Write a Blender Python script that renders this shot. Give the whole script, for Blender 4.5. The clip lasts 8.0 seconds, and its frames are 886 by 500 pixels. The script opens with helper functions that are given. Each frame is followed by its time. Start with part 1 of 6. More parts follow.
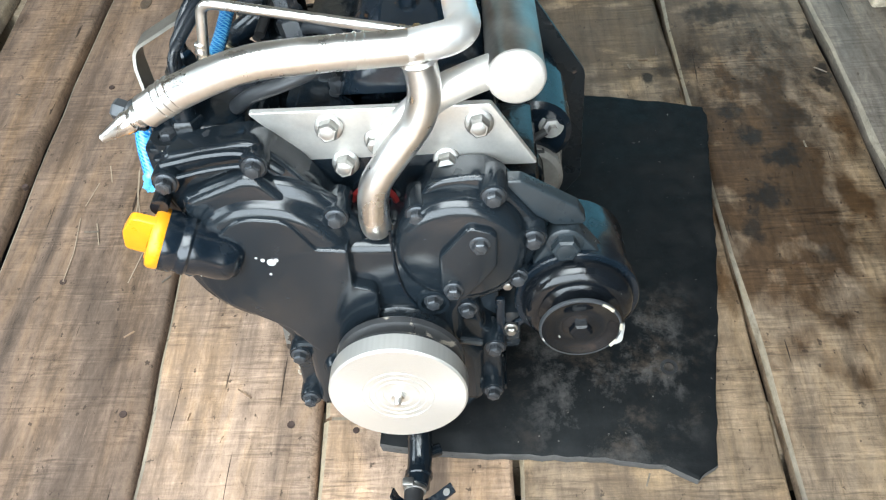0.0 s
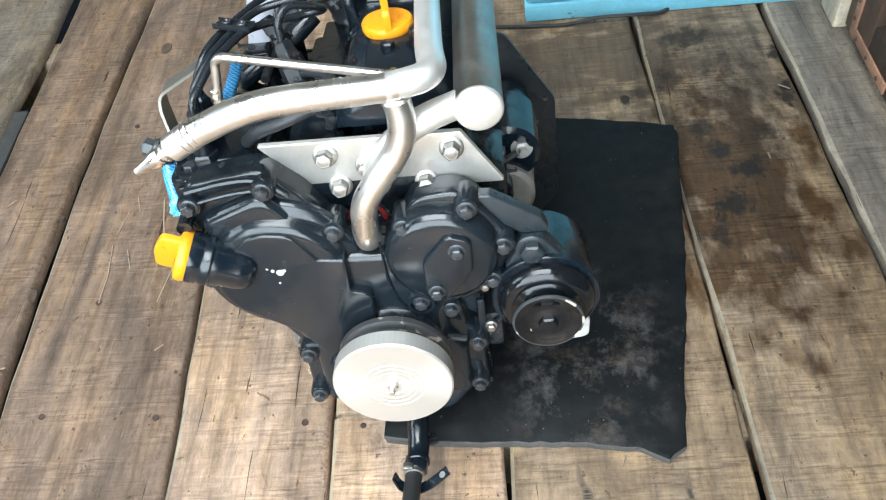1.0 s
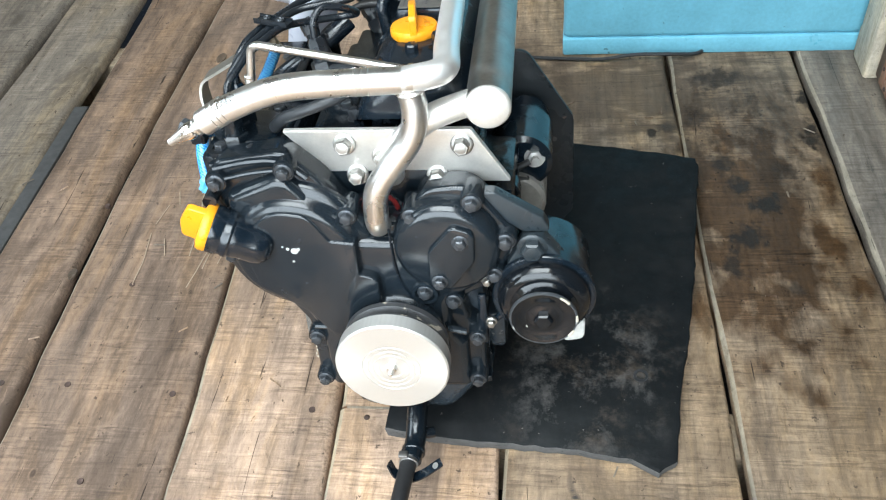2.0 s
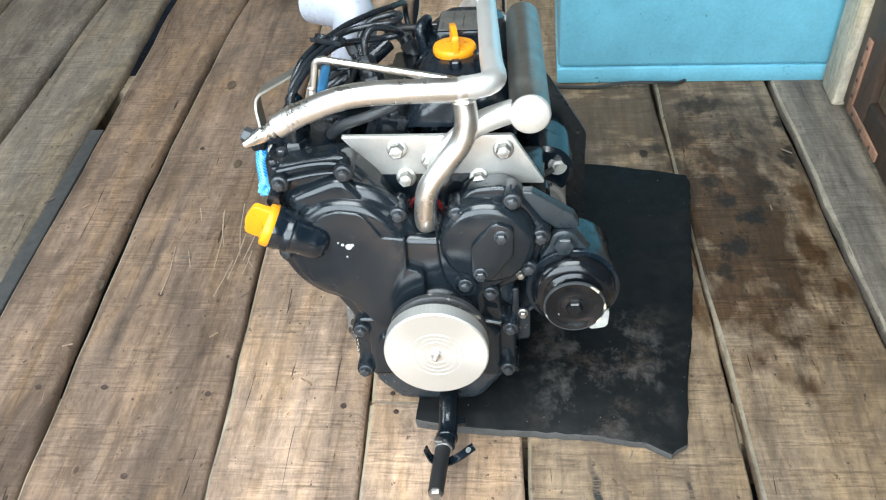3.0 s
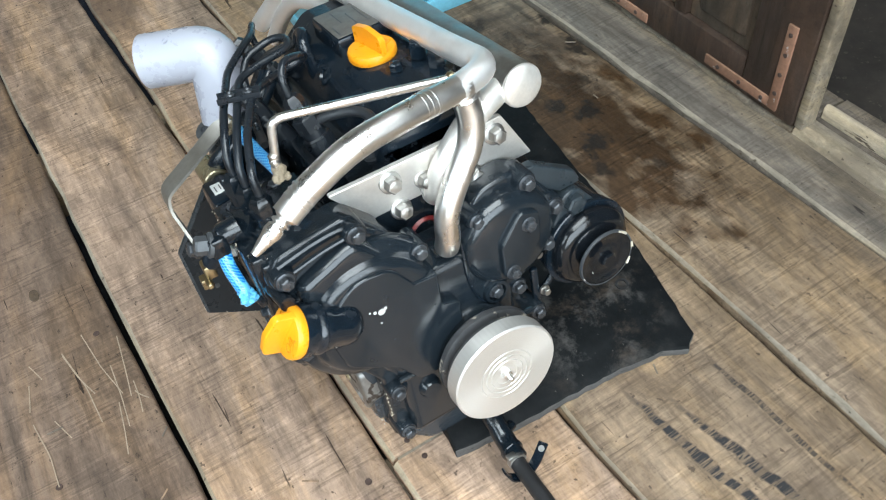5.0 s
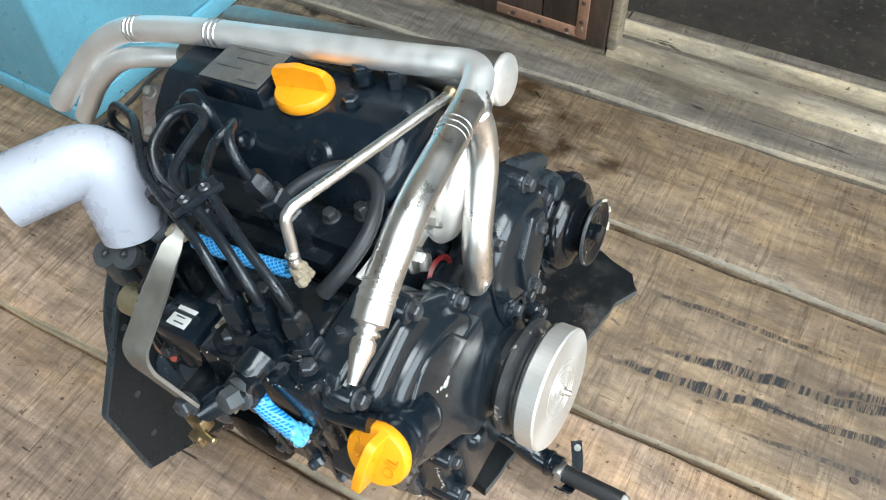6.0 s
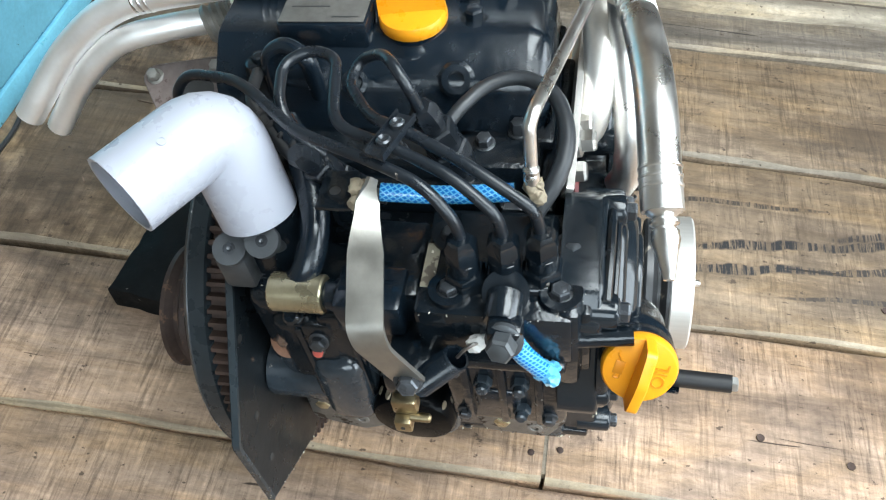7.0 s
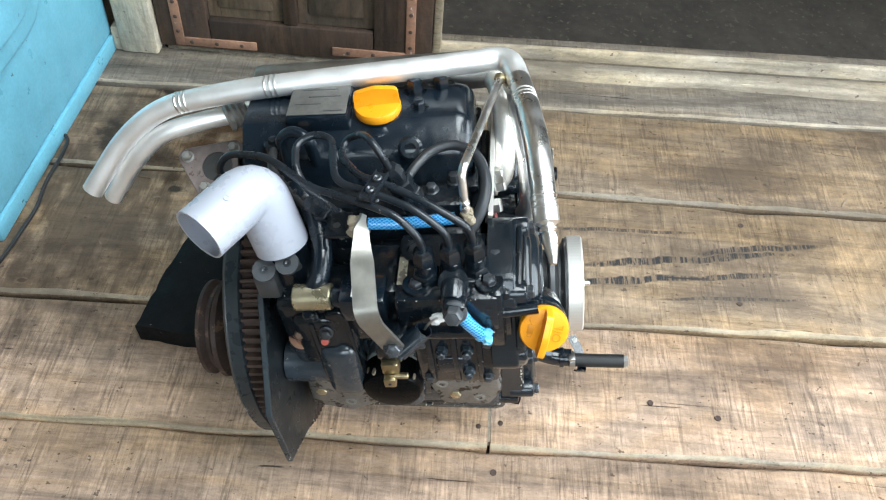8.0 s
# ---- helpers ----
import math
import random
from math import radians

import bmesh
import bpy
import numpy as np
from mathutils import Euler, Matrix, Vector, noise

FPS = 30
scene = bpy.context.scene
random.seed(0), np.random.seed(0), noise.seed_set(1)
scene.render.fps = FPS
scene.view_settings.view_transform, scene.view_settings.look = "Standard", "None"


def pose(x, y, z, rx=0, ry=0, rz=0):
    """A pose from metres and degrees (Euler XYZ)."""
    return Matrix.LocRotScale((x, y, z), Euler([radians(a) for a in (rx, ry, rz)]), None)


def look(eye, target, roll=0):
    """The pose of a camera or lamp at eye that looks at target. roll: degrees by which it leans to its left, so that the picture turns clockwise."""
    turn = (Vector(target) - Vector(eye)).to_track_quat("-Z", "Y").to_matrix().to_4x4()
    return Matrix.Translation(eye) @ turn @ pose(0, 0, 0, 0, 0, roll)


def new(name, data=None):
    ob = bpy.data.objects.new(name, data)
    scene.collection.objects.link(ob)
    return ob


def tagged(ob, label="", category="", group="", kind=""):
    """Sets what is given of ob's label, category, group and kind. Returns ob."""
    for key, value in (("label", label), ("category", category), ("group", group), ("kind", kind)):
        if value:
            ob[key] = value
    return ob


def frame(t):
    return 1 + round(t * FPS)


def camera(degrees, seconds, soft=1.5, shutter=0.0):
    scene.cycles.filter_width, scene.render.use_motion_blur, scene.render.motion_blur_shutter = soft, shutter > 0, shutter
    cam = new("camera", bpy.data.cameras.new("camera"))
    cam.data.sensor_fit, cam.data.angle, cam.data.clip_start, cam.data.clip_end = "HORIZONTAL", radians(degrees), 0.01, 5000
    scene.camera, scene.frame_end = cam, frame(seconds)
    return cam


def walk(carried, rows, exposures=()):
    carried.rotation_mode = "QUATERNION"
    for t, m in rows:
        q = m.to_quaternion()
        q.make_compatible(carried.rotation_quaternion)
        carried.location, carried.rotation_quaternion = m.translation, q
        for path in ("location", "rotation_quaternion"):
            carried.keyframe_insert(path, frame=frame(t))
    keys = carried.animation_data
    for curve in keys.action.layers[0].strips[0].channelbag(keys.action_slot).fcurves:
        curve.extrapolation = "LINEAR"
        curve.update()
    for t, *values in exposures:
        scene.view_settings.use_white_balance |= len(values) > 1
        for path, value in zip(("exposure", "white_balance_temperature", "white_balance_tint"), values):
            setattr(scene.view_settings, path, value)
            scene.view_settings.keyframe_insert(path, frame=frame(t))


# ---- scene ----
cam = camera(55.8, 8.0, soft=1.2)
PATH = [
    (0, (0.025, 0.021, 0.787), (-0.107, 1.238, -0.794), -7.1),
    (0.5, (0.037, -0.038, 0.862), (-0.129, 1.22, -0.684), -10.2),
    (1, (0.063, -0.052, 0.856), (-0.115, 1.209, -0.686), -10.4),
    (2.3, (0.104, -0.134, 0.853), (-0.191, 1.225, -0.585), -8.3),
    (2.5, (0.077, -0.149, 0.865), (-0.169, 1.226, -0.567), -6.6),
    (3, (0.028, -0.207, 0.888), (-0.15, 1.207, -0.515), -5.6),
    (3.5, (-0.012, -0.135, 0.856), (-0.145, 1.229, -0.601), -9.1),
    (4, (-0.058, -0.093, 0.836), (0.02, 1.222, -0.669), -9.2),
    (4.5, (-0.204, -0.095, 0.877), (0.203, 1.162, -0.624), -5.4),
    (5, (-0.278, -0.019, 0.879), (0.293, 1.136, -0.65), -7.1),
    (5.2, (-0.276, 0.064, 0.848), (0.352, 1.148, -0.711), -8.2),
    (6.3, (-0.457, 0.277, 0.84), (0.68, 0.728, -0.743), 0.1),
    (6.5, (-0.492, 0.318, 0.844), (0.687, 0.673, -0.732), 1.0),
    (7, (-0.48, 0.486, 0.768), (0.713, 0.616, -0.833), 3.6),
    (7.5, (-0.522, 0.522, 0.816), (0.728, 0.511, -0.746), 4.8),
    (8, (-0.672, 0.493, 0.943), (0.649, 0.484, -0.559), 5.0),
]
walk(cam, [(t, look(eye, target, roll)) for t, eye, target, roll in PATH], [(0.0, 1.52), (1.0, 1.5), (2.5, 1.44), (3.5, 1.36), (5.0, 1.23), (6.5, 1.42), (7.0, 1.48), (8.0, 1.47)])


# ---- light ----
world = bpy.data.worlds.new("sky")
scene.world = world
world.use_nodes = True
wn = world.node_tree
sky = wn.nodes.new("ShaderNodeTexSky")
sky.sky_type, sky.sun_disc = "NISHITA", False
sky.sun_elevation, sky.sun_rotation = radians(67.6), radians(172)
wn.links.new(sky.outputs[0], wn.nodes["Background"].inputs[0])
wn.nodes["Background"].inputs[1].default_value = 0.07


def area_lamp(name, eye, target, w, h, power, col):
    li = bpy.data.lights.new(name, "AREA")
    li.shape, li.size, li.size_y, li.energy, li.color = "RECTANGLE", w, h, power, col
    ob = new(name, li)
    ob.matrix_world = look(eye, target)
    return ob


# daylight of the wide open front of the shed, then two added lamps
area_lamp("front_opening_daylight", (-0.5, -1.52, 1.30), (-0.3, 0.6, 0.25), 2.6, 1.7, 42, (0.84, 0.95, 1.0))
# added side lamp to lift the engine's left flank; no opening seen
area_lamp("side_opening_daylight", (-2.55, 0.2, 1.70), (0.0, 0.45, 0.3), 1.9, 1.1, 15, (0.82, 0.95, 1.0))
# added overhead lamp for highlights on upward edges; no roof light seen
area_lamp("roof_light_daylight", (-0.30, -0.45, 2.58), (-0.30, -0.45, 0.0), 1.7, 1.6, 41, (0.86, 0.96, 1.0))
sun_data = bpy.data.lights.new("sun", "SUN")
sun_data.energy, sun_data.angle, sun_data.color = 5.0, radians(0.6), (1.0, 0.96, 0.9)
sun_ob = new("sun", sun_data)
sun_ob.matrix_world = look((0.25, -2.0, 4.9), (0.0, 0.0, 0.0))


# ---- materials ----
def shader(name):
    m = bpy.data.materials.new(name)
    m.use_nodes = True
    t = m.node_tree
    return m, t, t.nodes["Principled BSDF"]


def node(t, kind, **kw):
    n = t.nodes.new(kind)
    for k, v in kw.items():
        n.inputs[k.replace("_", " ")].default_value = v
    return n


def ramp(t, src, stops):
    r = t.nodes.new("ShaderNodeValToRGB")
    e = r.color_ramp.elements
    while len(e) < len(stops):
        e.new(0.5)
    for i, (p, c) in enumerate(stops):
        e[i].position = p
        e[i].color = (*c, 1) if isinstance(c, tuple) else (c, c, c, 1)
    t.links.new(src, r.inputs[0])
    return r.outputs[0]


def mix(t, fac, a, b, mode="MIX"):
    n = t.nodes.new("ShaderNodeMix")
    n.data_type, n.blend_type = "RGBA", mode
    for s, v in ((n.inputs[0], fac), (n.inputs[6], a), (n.inputs[7], b)):
        if isinstance(v, bpy.types.NodeSocket):
            t.links.new(v, s)
        elif isinstance(v, tuple):
            s.default_value = (*v, 1)
        else:
            s.default_value = v
    return n.outputs[2]


def coords(t, scale=(1, 1, 1), loc=(0, 0, 0), world_space=False):
    if world_space:
        c = t.nodes.new("ShaderNodeNewGeometry").outputs["Position"]
    else:
        c = t.nodes.new("ShaderNodeTexCoord").outputs["Object"]
    mp = t.nodes.new("ShaderNodeMapping")
    mp.inputs["Scale"].default_value, mp.inputs["Location"].default_value = scale, loc
    t.links.new(c, mp.inputs[0])
    return mp.outputs[0]


def noise_of(t, vec, scale, detail=6.0, rough=0.6, distortion=0.0):
    n = node(t, "ShaderNodeTexNoise", Scale=scale, Detail=detail, Roughness=rough, Distortion=distortion)
    t.links.new(vec, n.inputs["Vector"])
    return n.outputs[0]


def bump(t, b, height, strength, dist=0.001):
    n = node(t, "ShaderNodeBump", Strength=strength, Distance=dist)
    t.links.new(height, n.inputs["Height"])
    t.links.new(n.outputs[0], b.inputs["Normal"])
    return n


def surface(name, col, rough, metal=0.0, var=0.25, wear=None, wear_at=0.66, grain=180.0, relief=0.25, spec=0.5, coat=0.0, patch=25.0, cast=0.0):
    """A painted, cast or plated surface: two scales of tone, uneven gloss, fine relief, and chips where wear is a colour."""
    m, t, b = shader(name)
    v = coords(t, world_space=True)
    big, fine = noise_of(t, v, patch), noise_of(t, v, grain, 4)
    tone = ramp(t, big, [(0.3, tuple(c * (1 - var) for c in col)), (0.7, tuple(min(1, c * (1 + var)) for c in col))])
    tone = mix(t, 0.3, tone, ramp(t, fine, [(0.35, tuple(c * (1 - var) for c in col)), (0.65, tuple(min(1, c * (1 + var)) for c in col))]))
    rr = ramp(t, noise_of(t, v, patch * 2.3), [(0.3, max(0.02, rough - 0.1)), (0.7, min(1, rough + 0.12))])
    if wear:
        chips = ramp(t, noise_of(t, v, 60, 8, 0.65), [(wear_at, 0.0), (wear_at + 0.03, 1.0)])
        tone = mix(t, chips, tone, wear)
        rr = mix(t, chips, rr, (0.75, 0.75, 0.75))
    t.links.new(tone, b.inputs["Base Color"])
    t.links.new(rr, b.inputs["Roughness"])
    b.inputs["Metallic"].default_value = metal
    b.inputs["Specular IOR Level"].default_value = spec
    b.inputs["Coat Weight"].default_value = coat
    fine_bump = bump(t, b, fine, relief, 0.0006)
    if cast:
        uneven = node(t, "ShaderNodeBump", Strength=cast, Distance=0.004)
        t.links.new(noise_of(t, v, 75, 3, 0.5, 0.3), uneven.inputs["Height"])
        t.links.new(uneven.outputs[0], fine_bump.inputs["Normal"])
    return m


def wood(name, light, dark, grey, saw=0.5, stained=False, rough=0.62, along=1, tones=(0.8, 1.12)):
    """Weathered sawn timber: grain along the board, saw marks across it, knots, grey dirt, scratches."""
    m, t, b = shader(name)
    info = t.nodes.new("ShaderNodeObjectInfo").outputs["Random"]
    geo = t.nodes.new("ShaderNodeNewGeometry").outputs["Position"]
    off = t.nodes.new("ShaderNodeVectorMath")
    off.operation = "MULTIPLY_ADD"
    comb = t.nodes.new("ShaderNodeCombineXYZ")
    for i in range(3):
        t.links.new(info, comb.inputs[i])
    t.links.new(comb.outputs[0], off.inputs[0])
    off.inputs[1].default_value = (7.0, 13.0, 5.0)
    t.links.new(geo, off.inputs[2])

    def mapped(s):
        mp = t.nodes.new("ShaderNodeMapping")
        mp.inputs["Scale"].default_value = s
        t.links.new(off.outputs[0], mp.inputs[0])
        return mp.outputs[0]
    gs = {1: (1, 0.05, 1), 0: (0.05, 1, 1), 2: (1, 1, 0.05)}[along]
    cs = {1: (0.10, 1, 1), 0: (1, 0.10, 1), 2: (0.10, 0.10, 1)}[along]
    grain = noise_of(t, mapped(gs), 60, 8, 0.65, 0.8)
    streak = noise_of(t, mapped(tuple(0.09 if v == 0.05 else v for v in gs)), 16, 5, 0.55, 0.8)
    longer = {1: (1, 0.22, 1), 0: (0.22, 1, 1), 2: (1, 1, 0.22)}[along]
    broad = noise_of(t, mapped(longer), 7.0, 9, 0.66, 1.2)
    patch = noise_of(t, mapped(tuple(0.45 if v == 0.22 else v for v in longer)), 17, 10, 0.7, 0.8)
    across = noise_of(t, mapped(tuple(0.085 if v == 0.10 else v for v in cs)), 240, 4, 0.7, 0.5)
    bands = noise_of(t, mapped(tuple(0.16 if v == 0.10 else v for v in cs)), 38, 5, 0.62, 0.4)
    ochre = tuple(a * f for a, f in zip(light, (1.08, 1.0, 0.84)))
    tone = ramp(t, broad, [(0.30, grey), (0.46, light), (0.60, ochre), (0.74, light)])
    tone = mix(t, ramp(t, patch, [(0.40, 0.0), (0.66, 0.75)]), tone, grey)
    tone = mix(t, ramp(t, patch, [(0.24, 0.8), (0.40, 0.0)]), tone, dark)
    tone = mix(t, 0.55, tone, ramp(t, streak, [(0.30, 0.6), (0.48, 1.0), (0.7, 1.12)]), "MULTIPLY")
    tone = mix(t, 0.8, tone, ramp(t, grain, [(0.27, 0.40), (0.48, 1.0), (0.74, 1.32)]), "MULTIPLY")
    blotch = noise_of(t, mapped(tuple(0.4 if v == 0.22 else v for v in longer)), 66, 12, 0.85, 0.4)
    tone = mix(t, 0.9, tone, ramp(t, blotch, [(0.30, 0.18), (0.43, 0.85), (0.55, 1.1), (0.72, 1.6)]), "MULTIPLY")
    lines = ramp(t, across, [(0.35, 0.36), (0.48, 0.98), (0.64, 1.6)])
    sawn = mix(t, ramp(t, bands, [(0.40, 0.05), (0.58, saw)]), (1, 1, 1), lines)
    tone = mix(t, 1.0, tone, sawn, "MULTIPLY")
    smear = noise_of(t, mapped(tuple(0.35 if v == 0.22 else v for v in longer)), 4.6, 10, 0.72, 1.0)
    tone = mix(t, ramp(t, smear, [(0.47, 0.0), (0.62, 0.75)]), tone, tuple(a * 0.6 + c * 0.3 for a, c in zip(dark, grey)))
    cracks = ramp(t, noise_of(t, mapped(tuple(0.06 if v == 0.05 else v for v in gs)), 110, 3, 0.5, 0.8), [(0.265, 0.9), (0.29, 0.0)])
    tone = mix(t, cracks, tone, tuple(c * 0.4 for c in dark))
    scuff = ramp(t, noise_of(t, mapped((1, 0.10, 1)), 105, 5, 0.7, 1.8), [(0.67, 0.0), (0.73, 0.5)])
    tone = mix(t, scuff, tone, tuple(min(0.8, c * 1.4) for c in light))
    vor = node(t, "ShaderNodeTexVoronoi", Scale=8.0)
    t.links.new(mapped((1, 0.6, 1)), vor.inputs["Vector"])
    tone = mix(t, ramp(t, vor.outputs["Distance"], [(0.03, 0.0), (0.05, 0.5), (0.085, 0.35), (0.13, 0.0)]), tone, dark)
    tone = mix(t, ramp(t, vor.outputs["Distance"], [(0.025, 0.85), (0.04, 0.0)]), tone, (0.05, 0.033, 0.024))
    specks = ramp(t, noise_of(t, mapped((1, 0.7, 1)), 120, 3, 0.6), [(0.665, 0.0), (0.70, 0.8)])
    tone = mix(t, specks, tone, (0.06, 0.042, 0.03))
    per = ramp(t, info, [(0.0, tones[0]), (1.0, tones[1])])
    tone = mix(t, 1.0, tone, per, "MULTIPLY")
    rr = ramp(t, broad, [(0.3, rough - 0.1), (0.7, rough + 0.15)])
    grime = noise_of(t, geo, 2.6, 6, 0.62, 0.5)
    tone = mix(t, 0.7, tone, ramp(t, grime, [(0.3, 0.55), (0.5, 0.97), (0.7, 1.12)]), "MULTIPLY")
    if stained:
        # spilt oil round the outer side of the mat, soot streaks in front of it
        def blot(cx, cy, sx, sy, freq, lo, hi, amount):
            mp = t.nodes.new("ShaderNodeMapping")
            mp.inputs["Location"].default_value = (-cx / sx, -cy / sy, 0)
            mp.inputs["Scale"].default_value = (1 / sx, 1 / sy, 0)
            t.links.new(geo, mp.inputs[0])
            ln = t.nodes.new("ShaderNodeVectorMath")
            ln.operation = "LENGTH"
            t.links.new(mp.outputs[0], ln.inputs[0])
            mp2 = t.nodes.new("ShaderNodeMapping")
            mp2.inputs["Scale"].default_value = freq
            t.links.new(geo, mp2.inputs[0])
            nz = noise_of(t, mp2.outputs[0], 1.0, 5, 0.55, 0.15)
            sub = t.nodes.new("ShaderNodeMath")
            sub.operation = "MULTIPLY_ADD"
            t.links.new(ln.outputs["Value"], sub.inputs[0])
            sub.inputs[1].default_value = -0.42
            t.links.new(nz, sub.inputs[2])
            return ramp(t, sub.outputs[0], [(lo, 0.0), (hi, amount)])
        wet = blot(0.36, 0.73, 0.15, 0.31, (24, 17, 1), 0.10, 0.30, 0.92)
        rear = blot(0.20, 1.02, 0.26, 0.15, (16, 30, 1), 0.06, 0.30, 0.75)
        tone = mix(t, rear, tone, (0.045, 0.032, 0.023))
        # single drops of old oil: centre, half sizes, strength
        drops = [blot(cx, cy, sx, sy, (60, 46, 1), 0.14, 0.36, k) for cx, cy, sx, sy, k in (
            (0.385, 0.755, 0.034, 0.030, 0.92), (0.352, 0.790, 0.022, 0.030, 0.85), (0.350, 0.690, 0.034, 0.034, 0.9), (0.325, 0.640, 0.020, 0.030, 0.8),
            (0.238, 0.908, 0.018, 0.018, 0.92), (0.335, 0.840, 0.024, 0.030, 0.7), (0.470, 0.895, 0.020, 0.050, 0.9), (0.478, 0.985, 0.018, 0.045, 0.92),
            (0.395, 0.600, 0.014, 0.018, 0.6), (0.420, 0.820, 0.030, 0.022, 0.6), (0.350, 1.045, 0.050, 0.040, 0.7))]
        def streak_of(cx, cy, k, sx, sy, amount):
            dot = t.nodes.new("ShaderNodeVectorMath")
            dot.operation = "DOT_PRODUCT"
            t.links.new(geo, dot.inputs[0])
            dot.inputs[1].default_value = (1 / sx, k / sx, 0)
            mp = t.nodes.new("ShaderNodeMapping")
            mp.inputs["Scale"].default_value = (12, 16, 1)
            t.links.new(geo, mp.inputs[0])
            wav = noise_of(t, mp.outputs[0], 1.0, 3, 0.6)
            u = t.nodes.new("ShaderNodeMath")
            u.operation = "MULTIPLY_ADD"
            t.links.new(wav, u.inputs[0])
            u.inputs[1].default_value = 3.0
            t.links.new(dot.outputs["Value"], u.inputs[2])
            u2 = t.nodes.new("ShaderNodeMath")
            u2.operation = "SUBTRACT"
            t.links.new(u.outputs[0], u2.inputs[0])
            u2.inputs[1].default_value = 1.5 + (cx + k * cy) / sx
            sep = t.nodes.new("ShaderNodeSeparateXYZ")
            t.links.new(geo, sep.inputs[0])
            w = t.nodes.new("ShaderNodeMath")
            w.operation = "MULTIPLY_ADD"
            t.links.new(sep.outputs[1], w.inputs[0])
            w.inputs[1].default_value, w.inputs[2].default_value = 1 / sy, -cy / sy
            cb = t.nodes.new("ShaderNodeCombineXYZ")
            t.links.new(u2.outputs[0], cb.inputs[0])
            t.links.new(w.outputs[0], cb.inputs[1])
            ln = t.nodes.new("ShaderNodeVectorMath")
            ln.operation = "LENGTH"
            t.links.new(cb.outputs[0], ln.inputs[0])
            return ramp(t, ln.outputs["Value"], [(0.7, amount), (1.0, 0.0)])
        for args in ((0.178, 0.12, 0.17, 0.008, 0.20, 1.0), (0.213, 0.0, 0.18, 0.008, 0.12, 0.95), (0.128, 0.22, 0.16, 0.008, 0.12, 1.0), (0.150, 0.06, 0.16, 0.006, 0.10, 0.9), (0.228, 0.21, 0.05, 0.005, 0.13, 0.85), (0.108, 0.06, 0.10, 0.004, 0.13, 0.7)):
            mark = mix(t, 1.0, streak_of(*args), ramp(t, across, [(0.42, 0.05), (0.54, 1.0)]), "MULTIPLY")
            tone = mix(t, mark, tone, (0.024, 0.023, 0.024))
        tone = mix(t, wet, tone, mix(t, 1.0, tone, (0.27, 0.20, 0.14), "MULTIPLY"))
        for drop in drops:
            tone = mix(t, drop, tone, (0.014, 0.011, 0.009))
        rr = mix(t, wet, rr, (0.38, 0.38, 0.38))
    t.links.new(tone, b.inputs["Base Color"])
    t.links.new(rr, b.inputs["Roughness"])
    b.inputs["Specular IOR Level"].default_value = 0.2
    bump(t, b, mix(t, 0.35, blotch, across), 0.7, 0.0015)
    return m


plank_wood = wood("plank_wood", (0.385, 0.268, 0.192), (0.075, 0.047, 0.032), (0.205, 0.147, 0.112), 0.68, True)
ochre_wood = wood("ochre_wood", (0.29, 0.208, 0.138), (0.060, 0.040, 0.027), (0.165, 0.122, 0.088), 0.72, True)
brown_wood = wood("brown_wood", (0.252, 0.172, 0.124), (0.050, 0.032, 0.022), (0.138, 0.100, 0.077), 0.55, tones=(0.85, 1.0))
grey_wood = wood("grey_wood", (0.20, 0.165, 0.132), (0.052, 0.042, 0.033), (0.122, 0.104, 0.087), 0.5)
pale_wood = wood("pale_wood", (0.36, 0.305, 0.235), (0.12, 0.09, 0.065), (0.22, 0.19, 0.15), 0.15, along=1)
post_wood = wood("post_wood", (0.52, 0.45, 0.34), (0.24, 0.18, 0.12), (0.38, 0.35, 0.30), 0.15, along=2)
door_wood = wood("door_wood", (0.075, 0.048, 0.036), (0.028, 0.019, 0.015), (0.05, 0.038, 0.032), 0.1, rough=0.45, along=2)
door_panel_wood = wood("door_panel_wood", (0.12, 0.085, 0.06), (0.05, 0.036, 0.027), (0.09, 0.072, 0.056), 0.1, rough=0.5, along=2)
lime_wood = wood("lime_wood", (0.20, 0.18, 0.15), (0.10, 0.09, 0.08), (0.16, 0.15, 0.13), 0.2, along=2)
wall_wood = wood("wall_wood", (0.26, 0.2, 0.14), (0.11, 0.08, 0.055), (0.2, 0.17, 0.13), 0.3, along=2)
black_paint = surface("black_paint", (0.0048, 0.0082, 0.0118), 0.18, 0, 0.3, (0.22, 0.20, 0.17), 0.675, relief=0.10, spec=0.6, cast=0.22)
cover_paint = surface("cover_paint", (0.0100, 0.0145, 0.0190), 0.17, 0, 0.15, None, relief=0.03, grain=400, spec=0.55, cast=0.05)
gloss_paint = surface("gloss_paint", (0.0055, 0.0105, 0.0165), 0.20, 0, 0.2, None, relief=0.06, spec=0.6, cast=0.07)
chipped_paint = surface("chipped_paint", (0.005, 0.0065, 0.0085), 0.12, 0, 0.3, (0.42, 0.39, 0.33), 0.69, relief=0.1, cast=0.12)
worn_black = surface("worn_black", (0.034, 0.035, 0.037), 0.34, 0.0, 0.35, (0.27, 0.24, 0.20), 0.60)
# worn black paint, its base colour lifted to stand for upward sheen
lifted_worn_gloss = surface("lifted_worn_gloss", (0.026, 0.035, 0.044), 0.20, 0, 0.35, (0.30, 0.26, 0.22), 0.66, relief=0.15, spec=0.7, cast=0.2)
bare_alloy = surface("bare_alloy", (0.20, 0.195, 0.185), 0.34, 0.6, 0.35, (0.06, 0.045, 0.035), 0.56, relief=0.3)
plate_black = surface("plate_black", (0.008, 0.011, 0.0135), 0.30, 0, 0.3, (0.07, 0.05, 0.04), 0.66, patch=12, spec=0.3)
